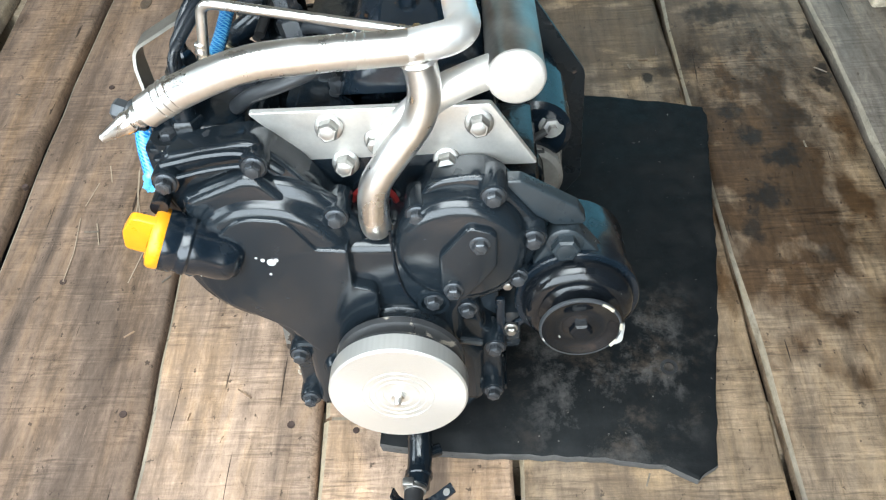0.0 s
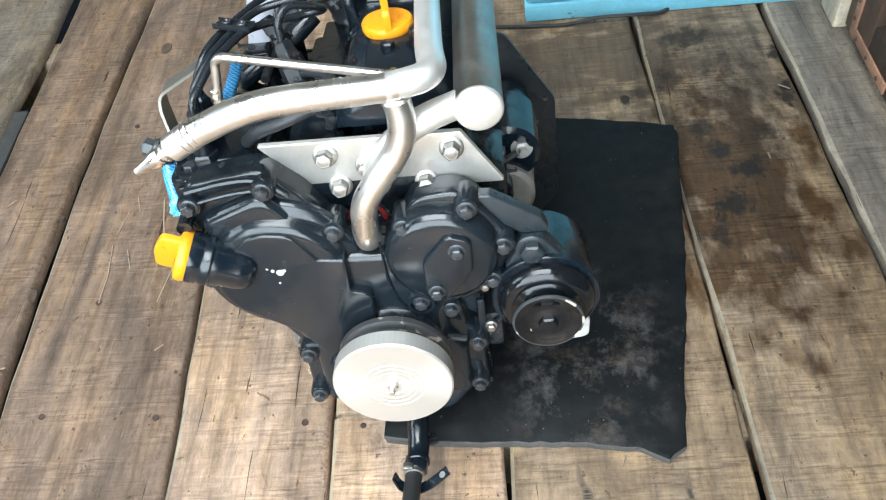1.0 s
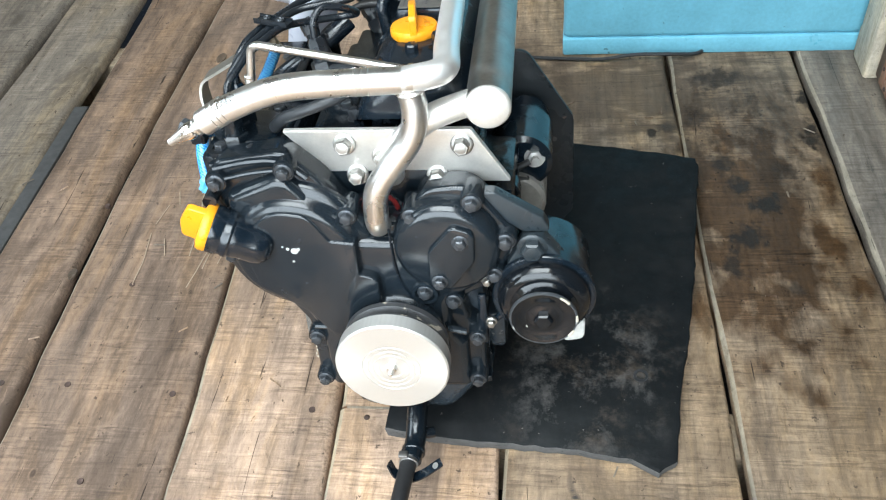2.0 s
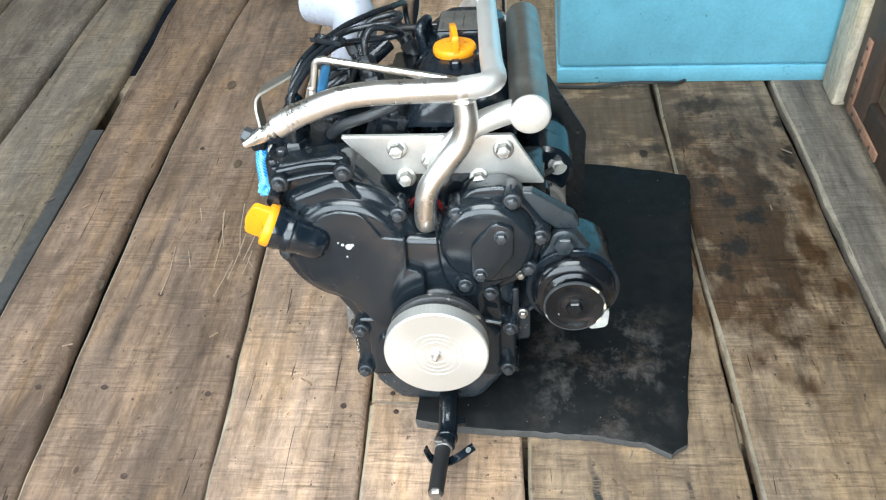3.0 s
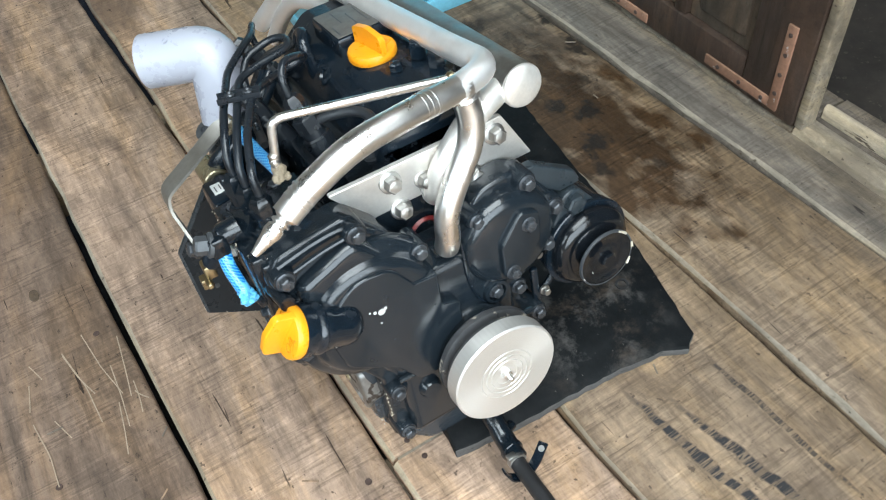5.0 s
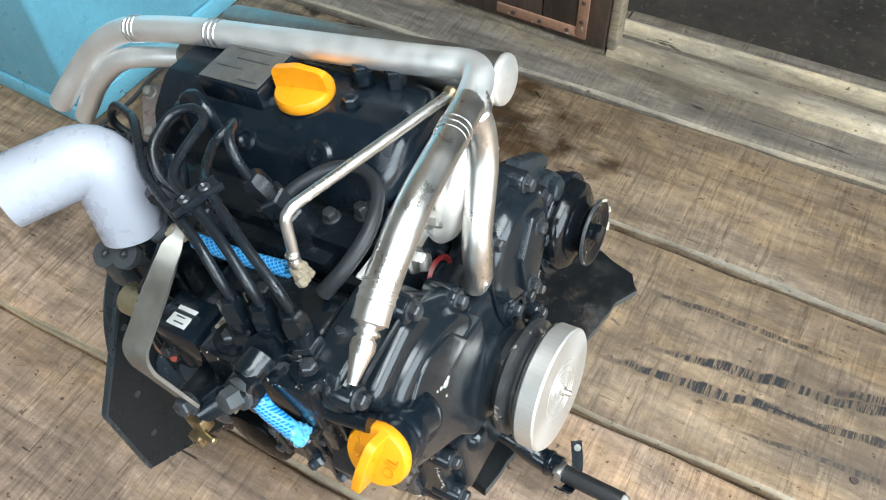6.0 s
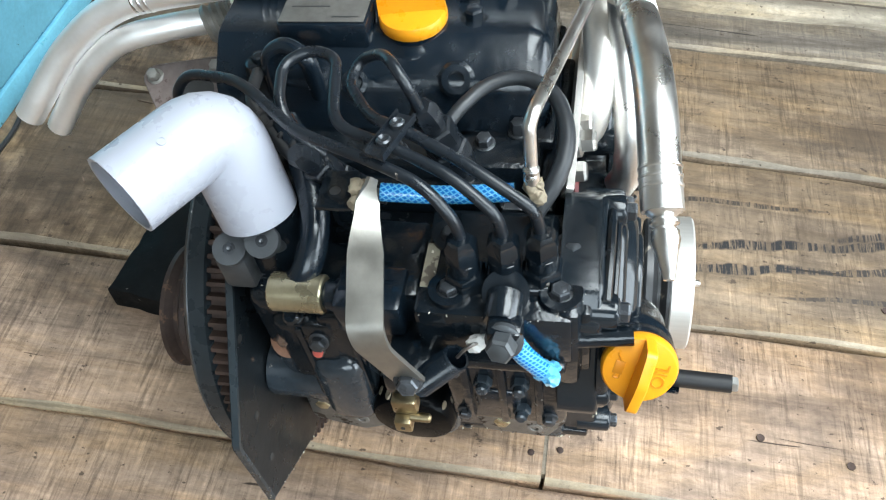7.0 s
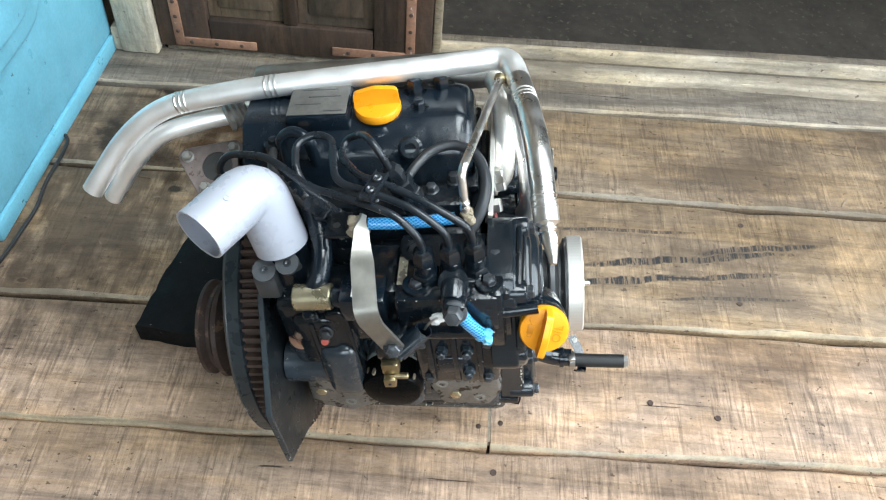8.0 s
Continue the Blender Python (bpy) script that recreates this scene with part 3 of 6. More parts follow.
for i, (x, y, ln, dx) in enumerate(((-0.50, 0.60, 0.10, -0.006), (-0.470, 0.655, 0.035, -0.012), (-0.432, 0.655, 0.13, -0.016), (-0.428, 0.70, 0.08, -0.02), (-0.405, 0.63, 0.10, 0.006), (-0.418, 0.595, 0.075, 0.012),
                                    (-0.398, 0.68, 0.12, -0.02), (-0.385, 0.64, 0.05, 0.004), (-0.390, 0.67, 0.10, 0.012), (-0.372, 0.655, 0.02, -0.012), (-0.505, 0.72, 0.04, 0.008), (-0.48, 0.76, 0.03, -0.01))):
    rnd = random.Random(900 + i)
    w = rnd.uniform(-0.004, 0.004)
    part("scratch", ribbon([(x, y, 0.0007), (x + dx * 0.4 + w, y + ln * 0.45, 0.0009), (x + dx, y + ln, 0.0006)], 0.0013, 0.0006, (1, 0, 0)), scratch_wood, floor, "pale splintered scratch in a floor board")
for x, y in ((-0.62, 0.432), (-0.527, 0.432), (-0.381, 0.422), (-0.197, 0.405), (-0.455, 0.30), (-0.53, 0.95), (-0.50, 0.60), (-0.40, 0.79), (-0.60, 0.76), (-0.30, 0.25), (-0.095, 0.113), (-0.08, 0.20), (0.10, 0.05), (0.26, 0.02)):
    part("nail", lathe([(0.0042, -0.004), (0.0042, 0.0006), (0.0026, 0.0003), (0, -0.0002)], Matrix.Translation((x, y, 0.0004)), 9), rust, floor)

for x, y, r in ((-0.525, 1.150, 0.012), (-0.455, 0.905, 0.009), (-0.60, 0.62, 0.008), (-0.44, 0.26, 0.009), (-0.25, 0.20, 0.007)):
    knot = lathe([(r, -0.002), (r * 0.92, 0.0007), (r * 0.55, 0.0004), (r * 0.3, -0.0004), (0, -0.0006)], Matrix.Translation((x, y, 0.0003)) @ Matrix.Diagonal((0.8, 1.35, 1, 1)), 14)
    part("knot", knot, door_panel_wood, floor, "dark knot in a floor board")

# doorway side: raised sill, door frame, wall
door_wall = thing("wall_east", label="dark timber wall with an open doorway", category="wall", kind="structure")
part("wall_panel", box(0.66, 0.72, 1.05, 2.42, -0.1, 2.6, 0.004), wall_wood, door_wall)
part("wall_panel", box(0.66, 0.72, -2.42, -1.2, -0.1, 2.6, 0.004), wall_wood, door_wall)
part("lintel", box(0.66, 0.72, -1.2, 1.05, 2.05, 2.6, 0.004), wall_wood, door_wall)
sill = thing("door_sill", label="pale grooved wooden door sill along the doorway", category="door sill", kind="structure")


def strip(parent, x0, x1, y0, y1, z0, z1, material, seed, skew=0.0, name="sill_board", bite=0.003):
    rnd = random.Random(seed)
    bm = bmesh.new()
    rows = []
    n = 40
    a = 0.0
    for i in range(n + 1):
        y = y0 + (y1 - y0) * i / n
        a = a * 0.8 + rnd.uniform(-bite, bite)
        s = skew * (0.4 - y)
        c = 0.004
        rows.append([bm.verts.new(q) for q in ((x0 + s + a, y, z0), (x0 + s + a, y, z1 - c), (x0 + s + a + c, y, z1), (x1 + s - c, y, z1), (x1 + s, y, z1 - c), (x1 + s, y, z0))])
    for p, q in zip(rows, rows[1:]):
        for k in range(6):
            bm.faces.new((p[k - 1], p[k], q[k], q[k - 1]))
    bm.faces.new(rows[0])
    bm.faces.new(rows[-1])
    bmesh.ops.recalc_face_normals(bm, faces=bm.faces)
    return part(name, bm, material, parent, sharp=50)


strip(sill, 0.590, 0.632, -2.4, 0.533, -0.03, 0.016, pale_wood, 41, 0.03, bite=0.004)
strip(sill, 0.634, 0.652, -2.4, 0.533, -0.03, 0.006, grey_wood, 42, 0.03)
strip(sill, 0.654, 0.668, -2.4, 0.533, -0.03, 0.024, pale_wood, 43, 0.04)
strip(sill, 0.670, 0.712, -2.4, 0.533, -0.03, 0.008, grey_wood, 44, 0.04)
strip(sill, 0.590, 0.70, 0.536, 1.02, -0.03, 0.010, grey_wood, 45, 0.0)

# dim room beyond the doorway
beyond = thing("lower_room", label="dark sunken earth beside the building", category="ground", kind="structure")
part("bank", box(0.73, 2.3, -2.6, 2.6, -0.5, -0.28, 0.05, 3), earth, beyond)
# walls out of view, the first added to keep the sun off the bank
part("bank_wall", box(0.73, 1.75, -1.3, -1.25, -0.5, 2.6, 0.01), earth, beyond)
part("bank_wall", box(1.75, 1.85, -2.6, 2.6, -0.5, 2.6, 0.01), earth, beyond)

post = solid("door_post", join(box(0.570, 0.640, 1.030, 1.098, 0.002, 2.3, 0.006), box(0.575, 0.60, 1.094, 1.112, 0.002, 0.05, 0.004)), post_wood, "pale weathered wooden door post with peeling paint", "door post", "structure")
solid("jamb_board", box(0.642, 0.659, 0.98, 1.05, 0.0, 2.05, 0.003), wall_wood, "dark board of the door frame", "door frame", "structure")

door = thing("door_1", label="dark brown panelled wooden door leaf with rusty corner irons", category="door", kind="structure")
DX = 0.585
part("stile", box(DX, DX + 0.035, 0.536, 0.640, 0.014, 2.02, 0.004), door_wood, door)
part("stile", box(DX, DX + 0.035, 0.935, 1.027, 0.014, 2.02, 0.004), door_wood, door)
part("rail", box(DX + 0.001, DX + 0.034, 0.641, 0.934, 0.014, 0.075, 0.003), door_wood, door)
part("rail", box(DX + 0.001, DX + 0.034, 0.641, 0.934, 0.62, 0.74, 0.003), door_wood, door)
part("rail", box(DX + 0.001, DX + 0.034, 0.641, 0.934, 1.92, 2.02, 0.003), door_wood, door)
part("mullion", box(DX + 0.003, DX + 0.032, 0.775, 0.800, 0.076, 1.919, 0.003), door_wood, door)
for y0, y1 in ((0.641, 0.774), (0.801, 0.934)):
    for z0, z1 in ((0.076, 0.619), (0.741, 1.919)):
        part("panel", join(box(DX + 0.014, DX + 0.024, y0, y1, z0, z1, 0), box(DX + 0.009, DX + 0.022, y0 + 0.018, y1 - 0.018, z0 + 0.02, z1 - 0.02, 0.005)), door_panel_wood, door)
part("edge_strip", box(DX + 0.004, DX + 0.034, 0.520, 0.535, 0.016, 2.0, 0.003), pale_wood, door, "pale worn strip on the door's edge")


def corner_iron(ya, yb, yc, z0, z1):
    """An L-shaped strap with screw heads: its leg at ya, its foot from ya to yb."""
    s = 1 if yb > ya else -1
    leg = box(DX - 0.0035, DX + 0.001, min(ya, ya + s * 0.017), max(ya, ya + s * 0.017), z0, z1, 0.0015)
    foot = box(DX - 0.003, DX + 0.001, min(ya + s * 0.016, yb), max(ya + s * 0.016, yb), z0, z0 + 0.017, 0.0015)
    iron = part("corner_iron", join(leg, foot), hinge_rust, door, "rusty L-shaped corner iron")
    spots = [(ya + s * 0.0085, z0 + 0.03 + k * (z1 - z0 - 0.045) / 3) for k in range(4)] + [(ya + s * (0.03 + 0.045 * k), z0 + 0.0085) for k in range(3)]
    for y, z in spots:
        part("screw", lathe([(0.0035, -0.001), (0.0035, 0.0008), (0.002, 0.0018), (0, 0.0018)], orient((DX - 0.0035, y, z), (-1, 0, 0)), 10), rust, iron)


corner_iron(0.999, 0.852, 0, 0.020, 0.155)
corner_iron(0.566, 0.715, 0, 0.024, 0.170)

# shell of the shed, unseen; wall and ceiling tones steer the reflections
part_shell = thing("wall_north", label="unseen plain grey plank wall behind the blue chest", category="wall", kind="structure")
for k in range(17):
    part("wall_board", box(-2.7 + 0.2 * k, -2.504 + 0.2 * k, 2.40, 2.425, -0.1, 2.6, 0.003), lime_wood, part_shell)
west = thing("wall_west", label="unseen plain plank wall, open towards the added side lamp", category="wall", kind="structure")
part("wall_board", box(-2.74, -2.70, -2.42, 2.42, -0.1, 1.1, 0.003), wall_wood, west)
part("wall_board", box(-2.74, -2.70, -2.42, 2.42, 2.35, 2.6, 0.003), wall_wood, west)
part("wall_board", box(-2.74, -2.70, 1.2, 2.42, 1.1, 2.35, 0.003), wall_wood, west)
part("wall_board", box(-2.74, -2.70, -2.42, -0.8, 1.1, 2.35, 0.003), wall_wood, west)
south = thing("wall_south", label="unseen plank fascia over the wide open front", category="wall", kind="structure")
part("wall_board", box(-2.7, 0.72, -1.64, -1.60, 2.40, 2.6, 0.003), wall_wood, south)
solid("ceiling", join(box(-2.75, -1.4, -1.64, 2.46, 2.6, 2.64, 0), box(0.6, 2.0, -1.64, 2.46, 2.6, 2.64, 0), box(-1.4, 0.6, 0.40, 2.46, 2.6, 2.64, 0), box(-1.4, 0.6, -1.64, -1.35, 2.6, 2.64, 0)), roof_sheet, "unseen grey sheet ceiling, open over the added lamp", "ceiling", "structure")

# unseen opaque sheet, added to keep the sun out of the ceiling opening
solid("roof_light", box(-1.42, 0.62, -1.37, 0.42, 2.645, 2.655, 0), white_paper, "unseen opaque white panel closing the ceiling opening", "roof light", "structure")

# ---- blue chest ----
chest = thing("blue_chest", pose(0, 0, 0, 0, 0, -1.5), label="light blue painted chest with a bowed panel standing on the floor", category="chest")
part("body", box(0.075, 0.560, 1.128, 1.72, 0.030, 0.60, 0.012, 3), blue_paint, chest)
part("plinth", box(0.0735, 0.563, 1.126, 1.722, 0.0005, 0.032, 0.003), blue_paint, chest, "blue skirting round the chest's foot")
part("lid", box(0.070, 0.566, 1.122, 1.726, 0.602, 0.635, 0.012, 3), blue_paint, chest)
embossed = prism(rpoly([(0.13, 0.20, 0.09), (0.372, 0.20, 0.09), (0.372, 0.54, 0.09), (0.13, 0.54, 0.09)], 8), 1.119, 1.13, 0.006)
pan = part("front_panel", embossed, blue_paint, chest, "pressed raised panel")
part("inner_panel", prism(rpoly([(0.165, 0.235, 0.07), (0.337, 0.235, 0.07), (0.337, 0.505, 0.04), (0.165, 0.505, 0.04)], 8), 1.112, 1.12, 0.004), blue_paint, pan)
solid("cable", tube([(0.02, 1.12, 0.004), (0.10, 1.108, 0.005), (0.17, 1.100, 0.006), (0.22, 1.104, 0.012), (0.28, 1.10, 0.013), (0.33, 1.108, 0.005), (0.36, 1.16, 0.004)], 0.003, 0.02, 8), rubber, "thin dark cable lying along the chest's foot", "cable")

# ---- mat ----
def mat_shape():
    """A thick rubber pad: flat on top, sinking to a thin front edge, cut unevenly all round."""
    rnd = random.Random(77)
    edge = [(-0.100, 0.372), (-0.02, 0.362), (0.060, 0.358), (0.120, 0.354), (0.176, 0.346), (0.205, 0.331), (0.212, 0.338), (0.226, 0.345), (0.229, 0.372), (0.237, 0.430), (0.251, 0.500), (0.268, 0.600), (0.279, 0.690), (0.293, 0.800), (0.290, 0.814), (0.262, 0.824), (0.176, 0.842), (0.05, 0.868), (-0.046, 0.882), (-0.075, 0.62)]
    corners = [Vector(p) for p in edge]
    pts = []
    for i, p in enumerate(corners):
        q = corners[(i + 1) % len(corners)]
        n = max(2, int((q - p).length / 0.012))
        for k in range(n):
            d = (q - p).normalized()
            pts.append(p.lerp(q, k / n) + Vector((-d.y, d.x)) * rnd.uniform(-0.0011, 0.0011))

    def top(p):
        f = max(0.0, min(1.0, (p.y - 0.338) / 0.10))
        return 0.014 + 0.020 * f * f * (3 - 2 * f) + 0.0012 * noise.noise(Vector((p.x * 14, p.y * 14, 3)))
    bm = bmesh.new()
    loops = [[bm.verts.new((p.x, p.y, 0.0006)) for p in shrink(pts, 0.0015)]]
    for drop, ins in ((0.004, 0.0), (0.0012, 0.0008), (0.0, 0.003)):
        loops.append([bm.verts.new((p.x, p.y, top(p) - drop)) for p in shrink(pts, ins)])
    for a, b in zip(loops, loops[1:]):
        for i in range(len(a)):
            bm.faces.new((a[i - 1], a[i], b[i], b[i - 1]))
    bm.faces.new(loops[0])
    bm.faces.new(loops[-1])
    bmesh.ops.recalc_face_normals(bm, faces=bm.faces)
    # the top follows the sinking front in strips
    for y in [0.35 + 0.012 * k for k in range(9)] + [0.50, 0.58, 0.66, 0.74]:
        geom = [f for f in bm.faces if abs(f.normal.z) > 0.3 and f.calc_center_median().z > 0.006]
        geom += list({e for f in geom for e in f.edges}) + list({v for f in geom for v in f.verts})
        bmesh.ops.bisect_plane(bm, geom=geom, plane_co=(0, y, 0), plane_no=(0, 1, 0))
    for v in bm.verts:
        if v.co.z > 0.0125:
            v.co.z = min(v.co.z, top(v.co)) if v.co.y < 0.44 else v.co.z
    bm.normal_update()
    # upright faces turned to the front take the lighter rubber
    for f in bm.faces:
        f.material_index = 1 if f.normal.y < -0.6 and abs(f.normal.z) < 0.5 else 0
    return bm


mat_thing = thing("rubber_mat", label="thick worn black rubber mat with pale dusty scuffs under the engine", category="mat")
sheet = part("sheet", mat_shape(), mat_black, mat_thing)
sheet.data.materials.append(surface("front_edge_rubber", (0.075, 0.072, 0.07), 0.8, 0, 0.35, (0.03, 0.03, 0.03), 0.6))
part("grommet", lathe([(0.0085, 0.0), (0.0085, 0.002), (0.0055, 0.002), (0.005, 0.0)], Matrix.Translation((0.191, 0.441, 0.0338)), 20), rubber, mat_thing, "small black eyelet")


cast_grey = surface("cast_grey", (0.065, 0.071, 0.077), 0.4, 0.3, 0.25, (0.25, 0.24, 0.22), 0.66)

# ---- engine: its own frame has x to the right, y to the rear, z up, from the crank pulley's face; it leans back by 9 degrees ----
engine = thing("diesel_engine", pose(-0.057, 0.327, 0.206, -9, 0, 0), "small black marine diesel engine with polished exhaust on a rubber mat", "engine")
F = (0, -1, 0)

# crankcase and sump
block = part("crankcase", join(box(-0.092, 0.082, 0.09, 0.305, -0.095, 0.12, 0.006), box(-0.070, 0.085, 0.10, 0.305, 0.10, 0.165, 0.006), box(-0.105, -0.08, 0.10, 0.30, -0.085, -0.035, 0.006), box(-0.118, -0.085, 0.225, 0.305, -0.06, 0.055, 0.012), box(-0.108, -0.08, 0.095, 0.135, -0.09, 0.09, 0.006), box(0.08, 0.10, 0.11, 0.3, -0.08, -0.03, 0.006)), lifted_worn_gloss, engine)
for y in (0.15, 0.185, 0.22):
    part("rib", box(-0.100, -0.088, y - 0.003, y + 0.003, -0.03, 0.10, 0.002), black_paint, block)
sump_pts = rpoly([(-0.092, -0.093, 0.004), (0.078, -0.093, 0.004), (0.068, -0.125, 0.02), (0.040, -0.183, 0.03), (-0.062, -0.183, 0.03), (-0.088, -0.14, 0.03)], 6)
sump = prism(sump_pts, 0.088, 0.29, 0.016)
for v in sump.verts:
    low = -0.1738 + 0.1584 * v.co.y
    if v.co.z < -0.11:
        f = (-0.11 - v.co.z) / 0.073
        v.co.z = -0.11 + f * (low + 0.11)
part("sump", sump, lifted_worn_gloss, engine, "black pressed oil sump")
part("sump_flange", box(-0.100, 0.086, 0.075, 0.302, -0.098, -0.088, 0.003), black_paint, engine)
for y in (0.10, 0.14, 0.18, 0.22, 0.26):
    bolt(engine, (-0.096, y, -0.098), (0, 0, -1), 0.0042)
for p in ((-0.112, 0.145, -0.057), (-0.123, 0.292, -0.031), (-0.104, 0.109, -0.030), (-0.120, 0.24, -0.04)):
    bolt(engine, (p[0] + 0.006, p[1], p[2]), (-1, 0, 0.1), 0.007, zinc, 1.1)
mount = part("mount_face", join(side(rpoly([(0.092, -0.050, 0.008), (0.098, -0.012, 0.009), (0.124, -0.012, 0.009), (0.132, -0.034, 0.01), (0.160, -0.018, 0.01), (0.172, -0.036, 0.01), (0.160, -0.074, 0.01), (0.108, -0.078, 0.01)], 5), -0.113, -0.096, 0.003), box(-0.106, -0.09, 0.10, 0.118, -0.02, 0.03, 0.004), box(-0.106, -0.09, 0.150, 0.168, -0.025, 0.02, 0.004)), bare_alloy, engine, "worn bare engine mount face with rust stains")
mount2 = part("mount_face", join(side(rpoly([(0.228, -0.052, 0.008), (0.232, -0.006, 0.01), (0.262, 0.002, 0.01), (0.304, -0.008, 0.008), (0.306, -0.056, 0.01), (0.262, -0.070, 0.01)], 5), -0.125, -0.098, 0.003), box(-0.116, -0.09, 0.24, 0.256, -0.01, 0.04, 0.004), box(-0.118, -0.09, 0.284, 0.30, -0.01, 0.04, 0.004)), bare_alloy, engine, "worn bare engine mount face with rust stains")
for y, z in ((0.118, -0.062), (0.158, -0.034), (0.262, -0.050), (0.250, -0.018)):
    x = -0.1125 if y < 0.2 else -0.1245
    part("threaded_hole", lathe([(0.0065, 0), (0.0065, 0.0012), (0.0035, 0.0014), (0.0035, -0.003)], orient((x, y, z), (-1, 0, 0)), 16), cast_metal, mount if y < 0.2 else mount2)

# timing cover
flange_pts = rpoly([(-0.163, 0.171, 0.012), (-0.147, 0.190, 0.012), (-0.082, 0.199, 0.02), (-0.055, 0.166, 0.03), (-0.030, 0.122, 0.02), (0.012, 0.120, 0.015), (0.036, 0.157, 0.025), (0.080, 0.161, 0.03), (0.119, 0.105, 0.03), (0.098, 0.050, 0.02), (0.062, 0.030, 0.012), (0.068, 0.0, 0.008), (0.082, -0.012, 0.012), (0.081, -0.090, 0.012), (-0.099, -0.092, 0.012), (-0.097, -0.004, 0.012), (-0.113, 0.024, 0.015), (-0.170, 0.078, 0.018), (-0.150, 0.135, 0.01)], 6)
cover = part("timing_cover", prism(flange_pts, 0.068, 0.094, 0.004), cover_paint, engine, "satin black cast timing cover")
inner = rpoly([(-0.142, 0.160, 0.012), (-0.085, 0.182, 0.02), (-0.062, 0.152, 0.03), (-0.036, 0.110, 0.02), (0.016, 0.108, 0.015), (0.042, 0.148, 0.03), (0.080, 0.146, 0.03), (0.104, 0.103, 0.03), (0.086, 0.058, 0.02), (0.050, 0.034, 0.015), (0.052, 0.0, 0.01), (0.066, -0.022, 0.012), (0.066, -0.086, 0.01), (-0.084, -0.088, 0.01), (-0.082, -0.008, 0.012), (-0.100, 0.034, 0.02), (-0.148, 0.082, 0.02)], 6)
part("cover_face", prism(inner, 0.055, 0.072, 0.009), cover_paint, cover)
part("gear_housing", lathe([(0.0, 0.0), (0.050, 0.0), (0.0545, 0.0009), (0.058, 0.003), (0.0605, 0.0062), (0.0622, 0.0105), (0.0655, 0.0128), (0.0705, 0.0145), (0.0735, 0.018), (0.074, 0.023)], orient((-0.088, 0.047, 0.096), (0, 1, 0)), 56), cover_paint, cover)
shield = rpoly([(-0.128, 0.062, 0.02), (-0.085, 0.030, 0.03), (-0.066, -0.002, 0.02), (-0.020, 0.0, 0.02), (-0.012, 0.044, 0.01), (-0.011, 0.072, 0.01), (-0.028, 0.078, 0.003), (-0.027, 0.1145, 0.003), (-0.050, 0.117, 0.004), (-0.066, 0.145, 0.02), (-0.10, 0.150, 0.03), (-0.138, 0.118, 0.03)], 7)
part("shield_plate", prism(shield, 0.0445, 0.058, 0.0025), cover_paint, cover)
part("upper_rib", join(tube([(-0.150, 0.0665, 0.183), (-0.115, 0.0655, 0.191), (-0.086, 0.0655, 0.192), (-0.066, 0.066, 0.172)], 0.003, 0.02, 8), tube([(-0.148, 0.0625, 0.173), (-0.112, 0.0615, 0.182), (-0.082, 0.0615, 0.184)], 0.0022, 0.02, 8)), cover_paint, cover)
part("round_housing", lathe([(0.0, 0.001), (0.040, 0.0), (0.046, 0.003), (0.0495, 0.009), (0.051, 0.020)], orient((0.054, 0.0495, 0.100), (0, 1, 0)), 48), cover_paint, cover)
dia = part("access_plate", prism(rpoly([(0.0385, 0.104, 0.010), (0.062, 0.133, 0.008), (0.082, 0.126, 0.010), (0.081, 0.093, 0.012), (0.057, 0.060, 0.009), (0.037, 0.066, 0.009)], 6), 0.0440, 0.051, 0.0025), cover_paint, cover, "diamond-shaped access plate")
bolt(dia, (0.069, 0.0445, 0.116), F, 0.0058)
bolt(dia, (0.047, 0.0445, 0.070), F, 0.0058)
part("cover_seam", tube([(0.004, 0.0535, 0.124), (0.004, 0.0535, 0.078), (0.010, 0.0535, 0.052), (0.024, 0.0535, 0.034)], 0.0012, 0.02, 6), gloss_paint, cover)
part("lower_rib", tube([(-0.086, 0.0535, 0.004), (-0.046, 0.0535, 0.002)], 0.0035, 0.01, 8), cover_paint, cover)
part("lower_rib", tube([(0.048, 0.0535, 0.002), (0.066, 0.0535, -0.002)], 0.0035, 0.01, 8), cover_paint, cover)
part("boss", lathe([(0.0, 0.0), (0.009, 0.0), (0.0115, 0.004), (0.012, 0.02)], orient((-0.058, 0.048, -0.028), (0, 1, 0)), 20), cover_paint, cover)
part("drive_boss", lathe([(0.0, 0.0), (0.034, 0.0), (0.044, 0.008), (0.046, 0.02)], orient((0, 0.045, 0), (0, 1, 0)), 40), cover_paint, cover)
for x, z, y, s in ((-0.149, 0.172, 0.060, 0.0062), (-0.083, 0.184, 0.058, 0.0062), (-0.034, 0.135, 0.058, 0.0058), (0.025, 0.135, 0.058, 0.0058), (0.080, 0.149, 0.058, 0.0062), (0.108, 0.105, 0.060, 0.0062), (0.096, 0.066, 0.060, 0.0058), (0.056, 0.036, 0.056, 0.0058), (0.030, 0.049, 0.054, 0.0058), (0.076, -0.015, 0.058, 0.0058), (0.073, -0.075, 0.058, 0.0058), (-0.091, -0.078, 0.058, 0.0058), (-0.089, -0.017, 0.058, 0.0058), (-0.107, 0.043, 0.060, 0.0058), (-0.155, 0.088, 0.062, 0.0055)):
    boss = part("bolt_boss", lathe([(0.0, 0), (s * 1.55, 0), (s * 1.7, 0.002), (s * 1.75, 0.026)], orient((x, y, z), (0, 1, 0)), 18), cover_paint, cover)
    bolt(boss, (x, y, z), F, s, None, 1.0, "bolt", 17)
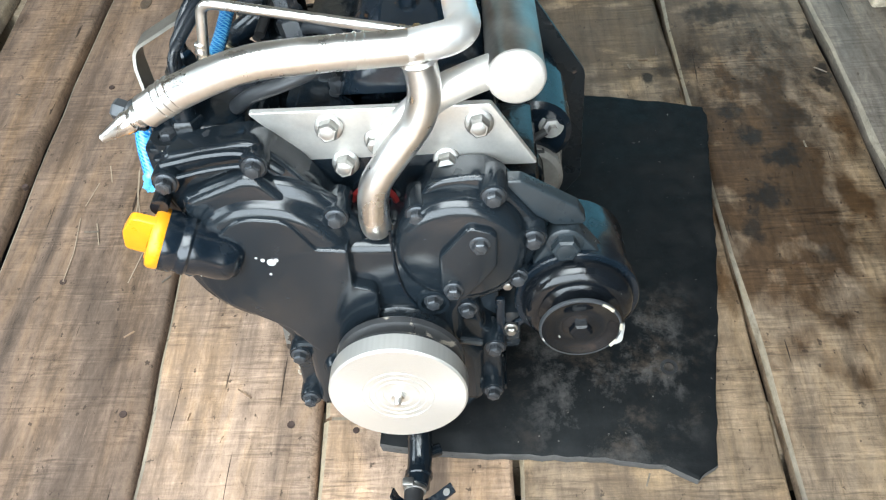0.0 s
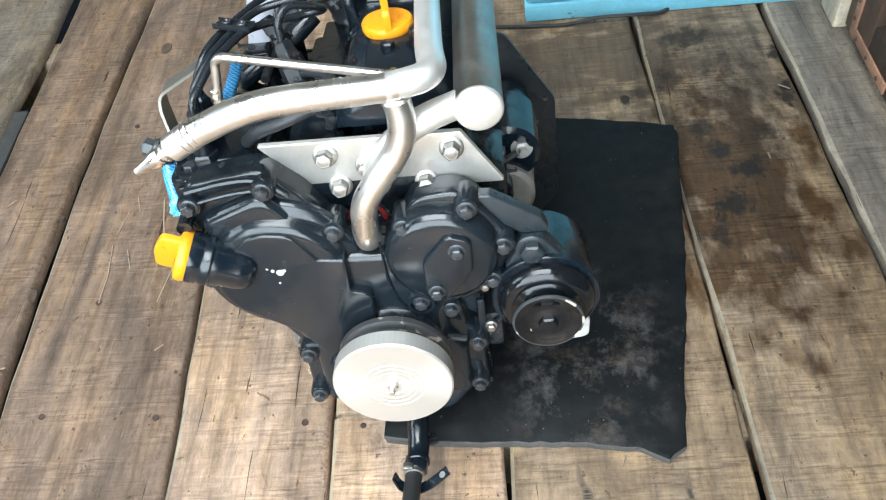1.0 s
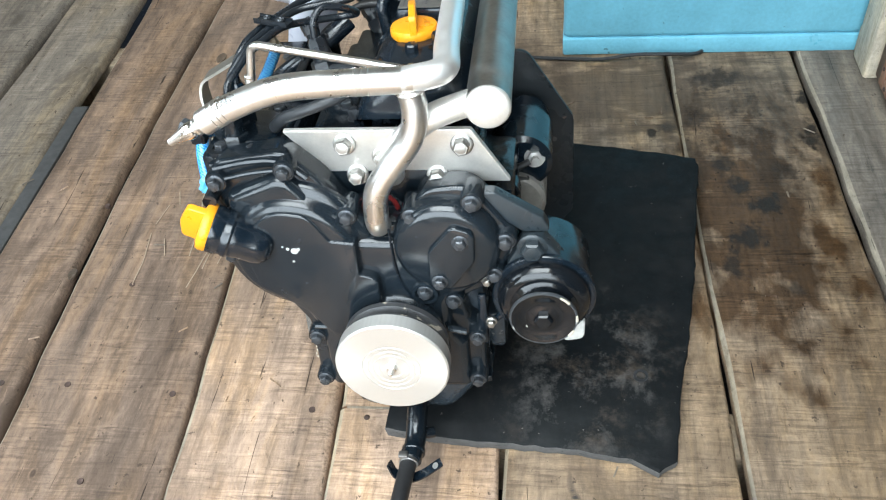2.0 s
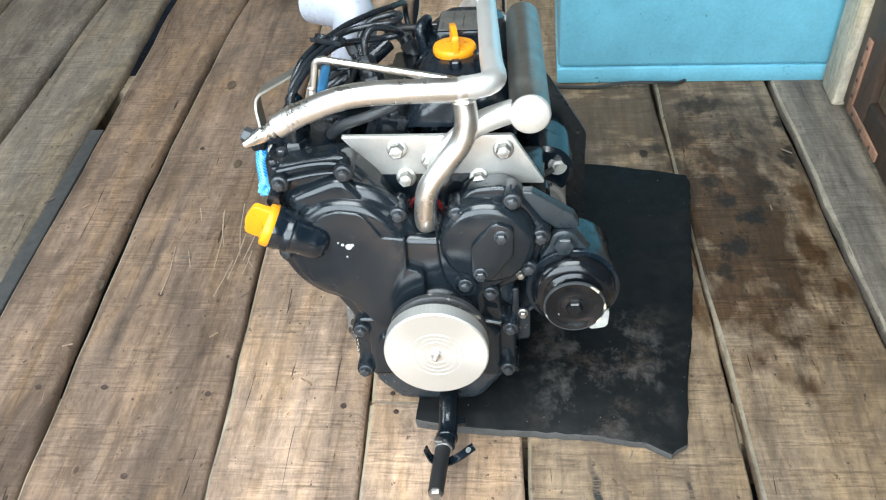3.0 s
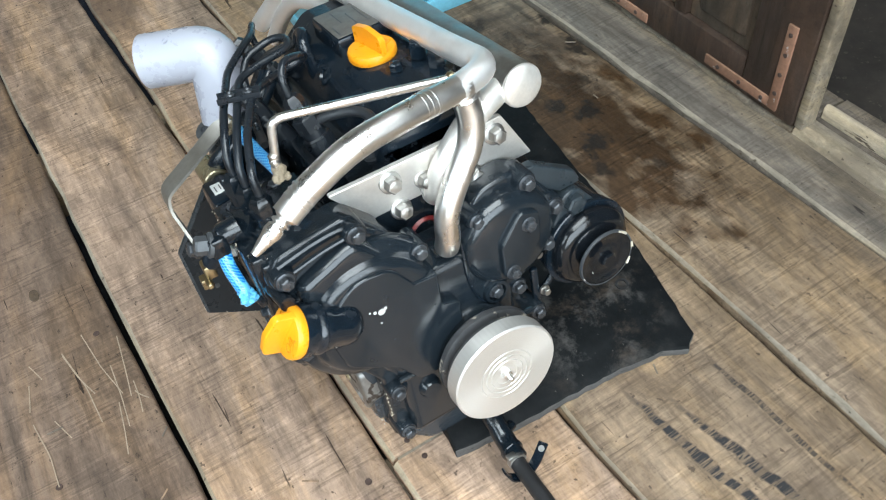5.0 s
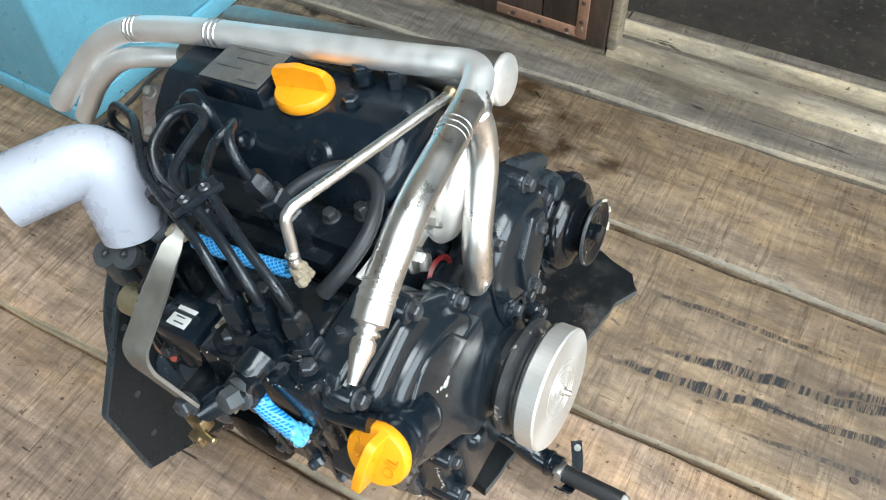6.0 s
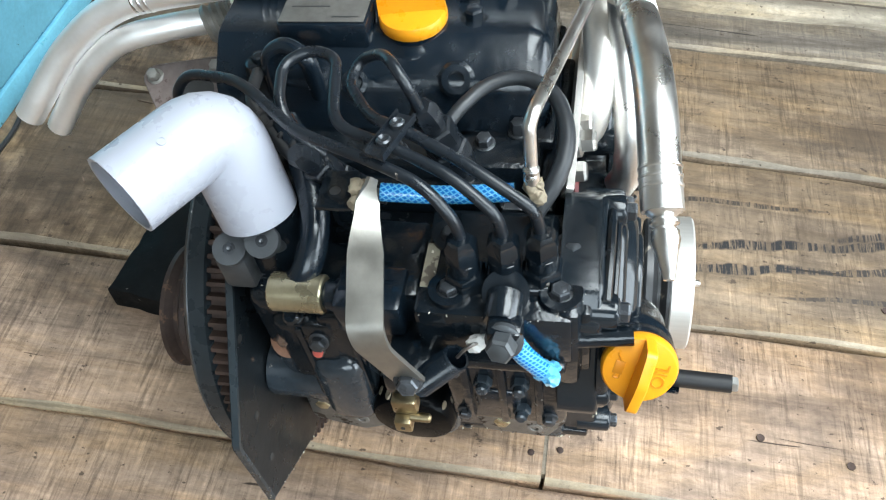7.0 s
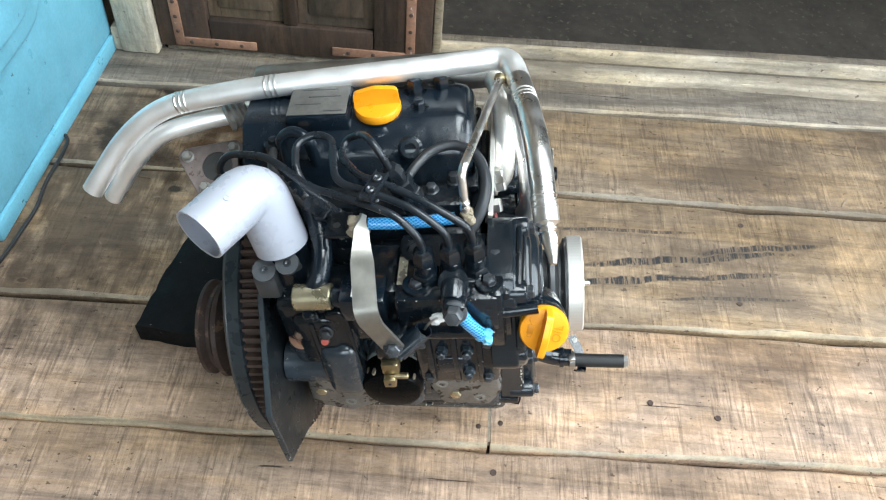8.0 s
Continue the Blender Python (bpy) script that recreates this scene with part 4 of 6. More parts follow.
part("recess_ring", lathe([(0.0095, 0.0), (0.0125, 0.0), (0.0135, 0.004), (0.0095, 0.004)], orient((0.030, 0.0505, 0.049), (0, 1, 0)), 22, True), cover_paint, cover)
for dx, dz, w in ((0, 0, 0.0042), (-0.006, 0.0025, 0.002), (-0.0105, 0.005, 0.0012), (0.004, 0.002, 0.002), (-0.003, -0.012, 0.0013)):
    part("paint_chip", lathe([(0, -0.0004), (w * 0.8, -0.0003), (w, 0.0006)], orient((-0.085 + dx, 0.0444, 0.106 + dz), (0, 1, 0)), 7), chip_grey, cover)

# oil filler on the cover
NA = Vector((-0.89, -0.06, 0.455)).normalized()
CAPP = Vector((-0.165, 0.045, 0.136))
base = CAPP - NA * 0.008
filler = part("oil_filler_neck", lathe([(0.0225, 0), (0.0225, 0.008), (0.0212, 0.010), (0.0212, 0.013), (0.0222, 0.0145), (0.0222, 0.018), (0.0205, 0.020), (0.0205, 0.026), (0.0195, 0.028), (0.0195, 0.042), (0.018, 0.050), (0.013, 0.056), (0, 0.059)], orient(base, -NA), 48), gloss_paint, engine, "black oil filler neck")


def oil_cap(parent, p, axis, spin, words, label):
    m = orient(p, axis) @ pose(0, 0, 0, 0, 0, spin)
    cap = part("oil_cap", lathe([(0.0218, 0.0), (0.0228, 0.002), (0.0228, 0.0065), (0.0215, 0.009), (0.018, 0.0098), (0, 0.0102)], m, 40), yellow_plastic, parent, label)
    grip_pts = rpoly([(-0.0222, 0.006, 0.001), (0.0222, 0.006, 0.001), (0.0215, 0.025, 0.006), (0.0, 0.029, 0.02), (-0.0215, 0.025, 0.006)], 5)
    grip = prism(grip_pts, -0.0032, 0.0032, 0.0012)
    grip.transform(m)
    part("grip", grip, yellow_plastic, cap)
    if words:
        cu = bpy.data.curves.new("lettering", "FONT")
        cu.body, cu.size, cu.extrude, cu.align_x, cu.align_y = "OIL", 0.0115, 0.0004, "CENTER", "CENTER"
        tmp = new("lettering", cu)
        bpy.context.view_layer.update()
        me = bpy.data.meshes.new_from_object(tmp)
        bpy.data.objects.remove(tmp)
        me.transform(m @ Matrix.Translation((0, -0.0125, 0.0102)))
        me.materials.append(yellow_dark)
        ob = new("lettering", me)
        ob.parent = cap
    # raised oil-can mark
    yy = 0.0125 if words else -0.0125
    can = join(box(-0.005, 0.004, -0.003, 0.003, 0.0094, 0.0104, 0.0004), tube([(0.004, 0, 0.0100), (0.009, 0.003, 0.0100)], 0.0006, 0.001, 6), tube([(-0.005, 0.001, 0.0100), (-0.008, 0.002, 0.0100), (-0.008, -0.002, 0.0100), (-0.005, -0.002, 0.0100)], 0.0005, 0.001, 6))
    can.transform(m @ Matrix.Translation((0, yy, 0)))
    part("oil_can_mark", can, yellow_dark, cap)
    return cap


yellow_dark = surface("yellow_dark", (0.62, 0.22, 0.006), 0.4, 0, 0.06)
oil_cap(filler, CAPP - NA * 0.008, NA, 74, True, "yellow oil filler cap with a bar grip")

# crank pulley
pulley = part("crank_pulley", lathe([(0.0, 0.0), (0.0060, 0.0), (0.0065, 0.0008), (0.0115, 0.0008), (0.0120, 0.0), (0.0165, 0.0), (0.0170, 0.0009), (0.0176, 0.0009), (0.0181, 0.0), (0.0215, 0.0), (0.0220, 0.0009), (0.0226, 0.0009), (0.0231, 0.0), (0.0270, 0.0), (0.0275, 0.0009), (0.0281, 0.0009), (0.0286, 0.0), (0.0530, 0.0), (0.0545, 0.0015), (0.0545, 0.0165), (0.0535, 0.0175)], orient((0, 0, 0), (0, 1, 0)), 72), turned, engine, "polished turned aluminium crank pulley", 25)
part("belt_groove", lathe([(0.0530, 0.0170), (0.0530, 0.020), (0.044, 0.0245), (0.044, 0.027), (0.0515, 0.031), (0.0520, 0.036), (0.050, 0.038), (0.040, 0.039), (0.036, 0.062)], orient((0, 0, 0), (0, 1, 0)), 64), worn_black, pulley, "dark worn belt groove")
part("stud", join(lathe([(0.0028, 0), (0.0028, 0.010), (0.0018, 0.0115), (0, 0.0115)], orient((0, 0.002, 0), F), 12), lathe([(0.0052, 0), (0.0052, 0.0035), (0.0035, 0.0045)], orient((0, 0.001, 0), F), 6)), steel, pulley)

# drain hose below
drain = part("drain_hose", tube([(-0.006, -0.056, -0.1505), (-0.003, 0.0, -0.152), (0.0, 0.03, -0.150)], 0.0088, 0.01, 18, 0.0015), rubber, engine, "black rubber drain hose with a steel plug")
part("plug", lathe([(0.0078, 0), (0.0078, 0.006), (0.0065, 0.0075), (0, 0.0075)], orient((-0.006, -0.054, -0.1505), F), 6), bolt_steel, drain)
part("hose_elbow", join(tube([(0.0, 0.010, -0.151), (0.002, 0.035, -0.150), (0.002, 0.060, -0.132), (0.002, 0.09, -0.125)], 0.0115, 0.02, 16), lathe([(0.0118, 0), (0.013, 0.001), (0.013, 0.005), (0.0118, 0.006)], orient((0.001, 0.025, -0.151), F), 18), tube([(0.006, 0.044, -0.150), (0.020, 0.05, -0.152)], 0.006, 0.01, 12)), black_paint, drain)
part("hose_clamp", join(lathe([(0.0095, 0), (0.0103, 0.0005), (0.0103, 0.0065), (0.0095, 0.007)], orient((-0.002, 0.012, -0.1515), F), 20), box(-0.012, -0.002, 0.005, 0.013, -0.1425, -0.1385, 0.001)), bolt_steel, drain)
br = join(ribbon([(-0.022, 0.002, -0.146), (-0.016, -0.003, -0.160), (0.0, -0.004, -0.164), (0.014, -0.002, -0.158), (0.033, 0.008, -0.149)], 0.011, 0.0018, (0, 1, 0.1), 0.012))
part("hose_bracket", br, gloss_paint, drain, "black curved strap bracket")
part("bracket_hole", lathe([(0.0035, 0), (0.0035, 0.0004), (0.0022, 0.0004), (0.0022, 0)], orient((0.027, 0.004, -0.1505), (-0.5, -0.2, 1)), 14), cast_metal, drain)

# alternator
AC = Vector((0.142, 0, 0.039))
alt = part("alternator", join(lathe([(0.0455, 0.060), (0.0478, 0.0595), (0.0488, 0.0605), (0.0488, 0.0645), (0.0470, 0.066), (0.0470, 0.075), (0.044, 0.078), (0.044, 0.128), (0.040, 0.135), (0.018, 0.137)], orient(AC, (0, 1, 0)), 40), box(0.10, 0.118, 0.075, 0.13, 0.045, 0.085, 0.006)), gloss_paint, engine, "black alternator with a chipped pulley", 30)
part("fan_drum", lathe([(0.029, 0.045), (0.036, 0.046), (0.0415, 0.050), (0.0435, 0.056), (0.0435, 0.0605)], orient(AC, (0, 1, 0)), 40), chipped_paint, alt, "chipped glossy black drum")
ap = part("alternator_pulley", lathe([(0.0, 0.0298), (0.009, 0.0298), (0.012, 0.0315), (0.020, 0.0315), (0.024, 0.0298), (0.0295, 0.0285), (0.0312, 0.0295), (0.0312, 0.0315), (0.022, 0.0375), (0.022, 0.0395), (0.0310, 0.0445), (0.0315, 0.047), (0.030, 0.048)], orient(AC, (0, 1, 0)), 44), chipped_paint, alt, "chipped black belt pulley")
part("chipped_rim", lathe([(0.0296, 0.0284), (0.0309, 0.0285), (0.0315, 0.0295), (0.0315, 0.0312), (0.0305, 0.0312)], orient(AC, (0, 1, 0)), 44, True), edge_chips, ap, "rim with paint chipped to primer")
part("pulley_nut", lathe([(0.0088, 0), (0.0088, 0.006), (0.0072, 0.0075), (0, 0.0075)], orient(AC + Vector((0, 0.031, 0)), F), 6), chipped_paint, ap)
for k, (a0, a1) in enumerate(((40, 60), (-2, 9), (-40, -26))):
    arc = [AC + Vector((math.cos(radians(a)) * 0.0306, 0.0282, math.sin(radians(a)) * 0.0306)) for a in (a0, (a0 + a1) / 2, a1)]
    part("rim_chip", tube(arc, (0.0015, 0.0010), 0.004, 6), bare_pale, ap, "pale chip where the paint has flaked off")
part("terminal_tag", prism(rpoly([(0.158, 0.012, 0.003), (0.181, 0.016, 0.004), (0.180, -0.008, 0.008), (0.160, -0.012, 0.006)], 5), 0.052, 0.058, 0.0015), chip_grey, alt, "pale scuffed tag")
ear = part("alternator_ear", prism(rpoly([(0.106, 0.070, 0.004), (0.124, 0.104, 0.008), (0.141, 0.106, 0.008), (0.164, 0.074, 0.004)], 5), 0.0655, 0.082, 0.002), slate_paint, alt)
bolt(ear, (0.132, 0.0665, 0.094), F, 0.0108, slate_paint, 0.9)
part("alternator_bracket", prism(rpoly([(0.082, 0.150, 0.006), (0.100, 0.150, 0.006), (0.142, 0.122, 0.006), (0.150, 0.106, 0.006), (0.124, 0.106, 0.006), (0.092, 0.130, 0.006)], 5), 0.0725, 0.084, 0.002), slate_paint, engine, "dark slate alternator bracket")
part("tension_arm", join(box(0.078, 0.086, 0.066, 0.072, -0.03, 0.034, 0.002), tube([(0.082, 0.07, -0.01), (0.115, 0.07, 0.02)], 0.0035, 0.01, 8)), gloss_paint, engine)
for p in ((0.088, 0.068, 0.052), (0.090, 0.064, 0.002)):
    bolt(engine, p, F, 0.0042, bolt_steel, 1.2)

# right-hand side: starter, rough castings
starter = part("starter_motor", lathe([(0.0, 0.0), (0.026, 0.0), (0.031, 0.004), (0.031, 0.07), (0.026, 0.072), (0.026, 0.10), (0.022, 0.104)], orient((0.118, 0.200, 0.098), (0, 1, 0)), 32), gloss_paint, engine, "black starter motor")
part("starter_terminal", join(lathe([(0.008, 0), (0.008, 0.006), (0.0045, 0.0065), (0.0045, 0.014)], orient((0.131, 0.200, 0.106), (0.1, -1, 0.2)), 6), lathe([(0.011, -0.002), (0.011, 0.001)], orient((0.131, 0.200, 0.106), (0.1, -1, 0.2)), 16)), bolt_steel, starter)
part("starter_wire", tube([(0.126, 0.192, 0.106), (0.112, 0.188, 0.10), (0.106, 0.19, 0.086), (0.124, 0.196, 0.082)], 0.0035, 0.012, 8), rubber, starter)
part("side_casting", join(lathe([(0.03, 0), (0.034, 0.004), (0.034, 0.012), (0.028, 0.016), (0.028, 0.024), (0.034, 0.028), (0.034, 0.09)], orient((0.108, 0.190, 0.055), (0, 1, 0)), 28), box(0.12, 0.142, 0.205, 0.285, 0.03, 0.085, 0.008)), cast_metal, engine, "rough bare grey casting on the engine's side")
part("thermostat_body", join(lathe([(0.02, 0), (0.022, 0.002), (0.022, 0.018)], orient((0.098, 0.118, 0.113), (0, 1, 0)), 24), box(0.07, 0.115, 0.10, 0.2, 0.07, 0.135, 0.008)), black_paint, engine)
bolt(engine, (0.103, 0.118, 0.121), F, 0.0042, bolt_steel)
bolt(engine, (0.118, 0.116, 0.098), F, 0.0042, bolt_steel)

# head and valve cover
part("cylinder_head", join(box(-0.062, 0.082, 0.112, 0.33, 0.150, 0.196, 0.005), box(-0.075, 0.0, 0.135, 0.32, 0.160, 0.185, 0.006)), black_paint, engine)
vc_pts = rpoly([(-0.032, 0.190, 0.004), (0.080, 0.190, 0.004), (0.078, 0.226, 0.018), (0.060, 0.246, 0.018), (0.008, 0.246, 0.022), (-0.018, 0.226, 0.025)], 7)
valve_cover = part("valve_cover", prism(vc_pts, 0.108, 0.334, 0.016), gloss_paint, engine, "glossy black rocker cover")
part("cover_lip", box(-0.038, 0.084, 0.104, 0.337, 0.186, 0.196, 0.004), gloss_paint, valve_cover)
np_ = part("plate_block", box(0.000, 0.056, 0.226, 0.288, 0.236, 0.258, 0.003), gloss_paint, valve_cover, "raised block carrying the maker's plate")
part("name_plate", box(0.002, 0.054, 0.228, 0.286, 0.2582, 0.2592, 0.0004), plate_alloy, np_, "worn grey metal name plate")
for k, (a, b) in enumerate(((0.232, 0.250), (0.254, 0.280), (0.236, 0.268), (0.240, 0.276))):
    part("worn_print", box(0.006 + 0.011 * k, 0.0072 + 0.011 * k, a, b, 0.2592, 0.2594, 0), worn_black, np_)
vboss = part("filler_boss", lathe([(0.030, -0.006), (0.026, 0.002), (0.021, 0.005), (0.021, 0.009)], Matrix.Translation((0.021, 0.200, 0.236)), 32), gloss_paint, valve_cover)
oil_cap(vboss, (0.021, 0.200, 0.245), (0, 0, 1), -82, False, "yellow oil cap on the rocker cover")
for p, s, t in (((0.024, 0.160, 0.244), 0.0062, 1.3), ((0.050, 0.166, 0.244), 0.0078, 1.9), ((0.054, 0.140, 0.243), 0.0078, 1.9), ((-0.008, 0.302, 0.234), 0.0055, 1.0)):
    b_ = part("stud_boss", lathe([(s * 2.2, -0.008), (s * 1.9, 0.001), (s * 1.5, 0.002)], Matrix.Translation(p), 20), gloss_paint, valve_cover)
    bolt(b_, p, (0, 0, 1), s, gloss_paint, t)
part("side_plug", lathe([(0.012, -0.004), (0.012, 0.003), (0.0095, 0.005), (0.0055, 0.005), (0.0055, 0.001), (0, 0.001)], orient((-0.014, 0.168, 0.226), (-0.75, 0, 0.65)), 26), gloss_paint, valve_cover)
part("side_plug", lathe([(0.009, -0.004), (0.009, 0.003), (0.006, 0.004), (0.004, 0.001), (0, 0.001)], orient((-0.016, 0.236, 0.224), (-0.75, 0, 0.65)), 22), gloss_paint, valve_cover)
part("breather_arch", tube([(-0.018, 0.262, 0.215), (-0.022, 0.262, 0.250), (-0.014, 0.278, 0.254), (-0.016, 0.292, 0.246), (-0.018, 0.292, 0.214)], 0.006, 0.012, 12), gloss_paint, valve_cover)

# injectors and their pipes
def injector(p, d, k=1.0):
    """A nozzle holder: three hexagons of falling size on a round body, a bleed union at its side."""
    m = orient(p, d)
    body = join(lathe([(0.0125 * k, -0.03), (0.0125 * k, 0.0)], m, 18), lathe([(0.0138 * k, 0.0), (0.0138 * k, 0.011), (0.0122 * k, 0.0125)], m, 6),
                lathe([(0.0108 * k, 0.012), (0.0108 * k, 0.019)], m, 18), lathe([(0.0122 * k, 0.019), (0.0122 * k, 0.032), (0.0105 * k, 0.0335)], m @ pose(0, 0, 0, 0, 0, 20), 6),
                lathe([(0.0080 * k, 0.033), (0.0080 * k, 0.038)], m, 16), lathe([(0.0094 * k, 0.038), (0.0094 * k, 0.050), (0.0066 * k, 0.054)], m @ pose(0, 0, 0, 0, 0, 8), 6))
    return part("injector", body, pipe_paint, engine, "dark stacked hexagon injector holder")


injector((-0.058, 0.167, 0.202), (-0.22, 0.22, 0.95))
injector((-0.078, 0.236, 0.196), (-0.40, 0.25, 0.85), 0.85)
injector((-0.040, 0.326, 0.196), (-0.45, 0.3, 0.80), 0.8)
for p, t_ in (((-0.041, 0.149, 0.196), 1.2), ((-0.050, 0.205, 0.196), 1.0), ((-0.030, 0.128, 0.197), 1.6)):
    bolt(engine, p, (-0.1, 0, 1), 0.0054, dark_bolt, t_, "head_bolt")
brk = part("pipe_bracket", join(box(-0.126, -0.096, 0.214, 0.236, 0.222, 0.2255, 0.001), box(-0.100, -0.096, 0.214, 0.236, 0.180, 0.2235, 0.001)), black_paint, engine, "small black bracket with a hole")
# flat dark disc: the hole's shade as colour
part("bracket_hole", lathe([(0.0034, 0.0), (0.0034, 0.0005), (0, 0.0005)], Matrix.Translation((-0.113, 0.226, 0.2256)), 14), print_hole_black, brk)
PIPES = [
    [(-0.143, 0.147, 0.226), (-0.143, 0.149, 0.240), (-0.134, 0.165, 0.257), (-0.124, 0.190, 0.261), (-0.101, 0.245, 0.262), (-0.072, 0.278, 0.264), (-0.058, 0.296, 0.262), (-0.045, 0.335, 0.255), (-0.048, 0.350, 0.235), (-0.042, 0.338, 0.215)],
    [(-0.140, 0.124, 0.226), (-0.140, 0.126, 0.242), (-0.128, 0.150, 0.258), (-0.112, 0.186, 0.263), (-0.098, 0.222, 0.264), (-0.070, 0.228, 0.267), (-0.044, 0.232, 0.268), (-0.038, 0.250, 0.269), (-0.048, 0.266, 0.266), (-0.078, 0.262, 0.260), (-0.090, 0.250, 0.244), (-0.086, 0.240, 0.228)],
    [(-0.136, 0.104, 0.226), (-0.136, 0.106, 0.243), (-0.122, 0.140, 0.259), (-0.100, 0.182, 0.265), (-0.086, 0.204, 0.259), (-0.052, 0.226, 0.254), (-0.034, 0.222, 0.258), (-0.044, 0.204, 0.272), (-0.063, 0.192, 0.279), (-0.071, 0.183, 0.268), (-0.070, 0.179, 0.250)],
]
for pts in PIPES:
    part("injection_pipe", tube(pts, 0.0035, 0.014, 12), pipe_paint, engine, "bent black steel injection pipe")
clamp = part("pipe_clamp", join(box(-0.018, 0.018, -0.006, 0.006, 0.0, 0.0025, 0.0008), box(-0.018, 0.018, -0.006, -0.005, 0.0, 0.005, 0), box(-0.018, 0.018, 0.005, 0.006, 0.0, 0.005, 0)), pipe_paint, engine, "small clamp plate holding the injection pipes")
clamp.matrix_local = pose(-0.109, 0.186, 0.2665, 0, 3, -18)
for x in (-0.007, 0.008):
    part("screw", lathe([(0.0042, 0.0025), (0.0042, 0.005), (0.003, 0.006), (0.0014, 0.0046), (0, 0.0046)], Matrix.Translation((x, 0, 0)), 14), dark_bolt, clamp)
return_pipe = part("leak_off_pipe", tube([(-0.020, 0.300, 0.235), (-0.052, 0.296, 0.238), (-0.085, 0.262, 0.222), (-0.096, 0.230, 0.214), (-0.100, 0.200, 0.206)], 0.0042, 0.02, 10), rubber, engine)
for k in range(7):
    f = k / 6
    part("ridge", lathe([(0.0045, 0), (0.0056, 0.0008), (0.0056, 0.0028), (0.0045, 0.0036)], orient((-0.060 - 0.032 * f, 0.288 - 0.050 * f, 0.234 - 0.018 * f), (-0.5, -0.75, -0.3)), 12), rubber, return_pipe)
part("bypass_hose", tube([(-0.064, 0.172, 0.222), (-0.050, 0.164, 0.230), (-0.028, 0.147, 0.235), (-0.020, 0.124, 0.236), (-0.032, 0.103, 0.232), (-0.060, 0.093, 0.226), (-0.086, 0.097, 0.216), (-0.102, 0.112, 0.198)], (0.0042, 0.0058), 0.022, 14), hose_grey, engine, "grey-black rubber coolant hose loop")
part("breather_hose", tube([(-0.060, 0.272, 0.230), (-0.072, 0.262, 0.222), (-0.098, 0.248, 0.205), (-0.122, 0.244, 0.192), (-0.142, 0.250, 0.176), (-0.138, 0.268, 0.158), (-0.11, 0.276, 0.13)], 0.0095, 0.03, 16), gloss_paint, engine, "shiny black breather hose")

# exhaust: tailpipes, muffler, plate
pipe_pts = [(-0.134, 0.041, 0.244), (-0.117, 0.043, 0.253), (-0.070, 0.047, 0.271), (-0.020, 0.054, 0.270), (0.034, 0.064, 0.266), (0.068, 0.072, 0.268), (0.062, 0.112, 0.267), (0.050, 0.340, 0.256), (0.046, 0.430, 0.242), (0.034, 0.478, 0.212), (0.008, 0.525, 0.163)]
exhaust = part("main_pipe", tube(pipe_pts[:5] + [(0.040, 0.065, 0.266)], 0.0112, 0.04, 24), steel, engine, "polished stainless pipe with a tapered nozzle")
part("rear_pipe", tube([(0.030, 0.063, 0.266)] + pipe_pts[5:], 0.0112, 0.045, 24, 0.0015), brushed_steel, exhaust, "polished stainless pipe running to the rear")


def bands(parent, p, d, r, material):
    d = Vector(d).normalized()
    for k in range(3):
        part("ring_band", lathe([(r * 0.98, -0.0012), (r * 1.045, -0.0006), (r * 1.045, 0.0006), (r * 0.98, 0.0012)], orient(Vector(p) + d * (k - 1) * 0.0052, d), 28), material, parent)


bands(exhaust, (0.000, 0.058, 0.2685), (1, 0.18, -0.06), 0.0112, steel)
bands(exhaust, (-0.118, 0.0428, 0.2525), (-0.87, -0.1, -0.45), 0.0112, steel)
bands(exhaust, (0.0515, 0.31, 0.2574), (-0.05, 1, -0.05), 0.0112, steel)
bands(exhaust, (0.047, 0.405, 0.246), (-0.05, 1, -0.16), 0.0112, steel)
ND = Vector((-0.88, -0.12, -0.42)).normalized()
part("nozzle", lathe([(0.0108, -0.003), (0.0085, 0.0), (0.0055, 0.002), (0.0078, 0.004), (0.0078, 0.0055), (0.005, 0.007), (0.0072, 0.009), (0.0076, 0.014), (0.0062, 0.019), (0.0032, 0.033), (0.0030, 0.0345), (0.0018, 0.0345), (0.0018, 0.031), (0, 0.031)], orient((-0.135, 0.0405, 0.2435), ND), 24), steel, exhaust, "tapered steel nozzle")
part("down_pipe", tube([(0.036, 0.066, 0.262), (0.040, 0.064, 0.236), (0.034, 0.062, 0.212), (0.012, 0.058, 0.186), (-0.003, 0.055, 0.165), (-0.006, 0.056, 0.134), (-0.006, 0.062, 0.122)], 0.0112, 0.03, 22), steel, exhaust, "polished curved down pipe with a closed end")
part("weld_bead", lathe([(0.0118, -0.002), (0.0135, 0.0), (0.0118, 0.002)], orient((0.037, 0.066, 0.256), (0.1, 0, -1)), 26), steel, exhaust)
muf = part("muffler", lathe([(0.0, 0.0), (0.0175, 0.0), (0.0192, 0.0012), (0.0195, 0.003), (0.0195, 0.262), (0.0185, 0.2645), (0.0, 0.266)], orient((0.098, 0.074, 0.233), (-0.02, 1, -0.012)), 44), sooty_steel, engine, "smoke-tinted stainless muffler drum")
part("muffler_cap", lathe([(0.0, -0.0006), (0.0172, -0.0006), (0.0188, 0.0004), (0.0196, 0.002), (0.0196, 0.004)], orient((0.098, 0.074, 0.233), (-0.02, 1, -0.012)), 44), plate_steel, muf, "bright polished end cap")
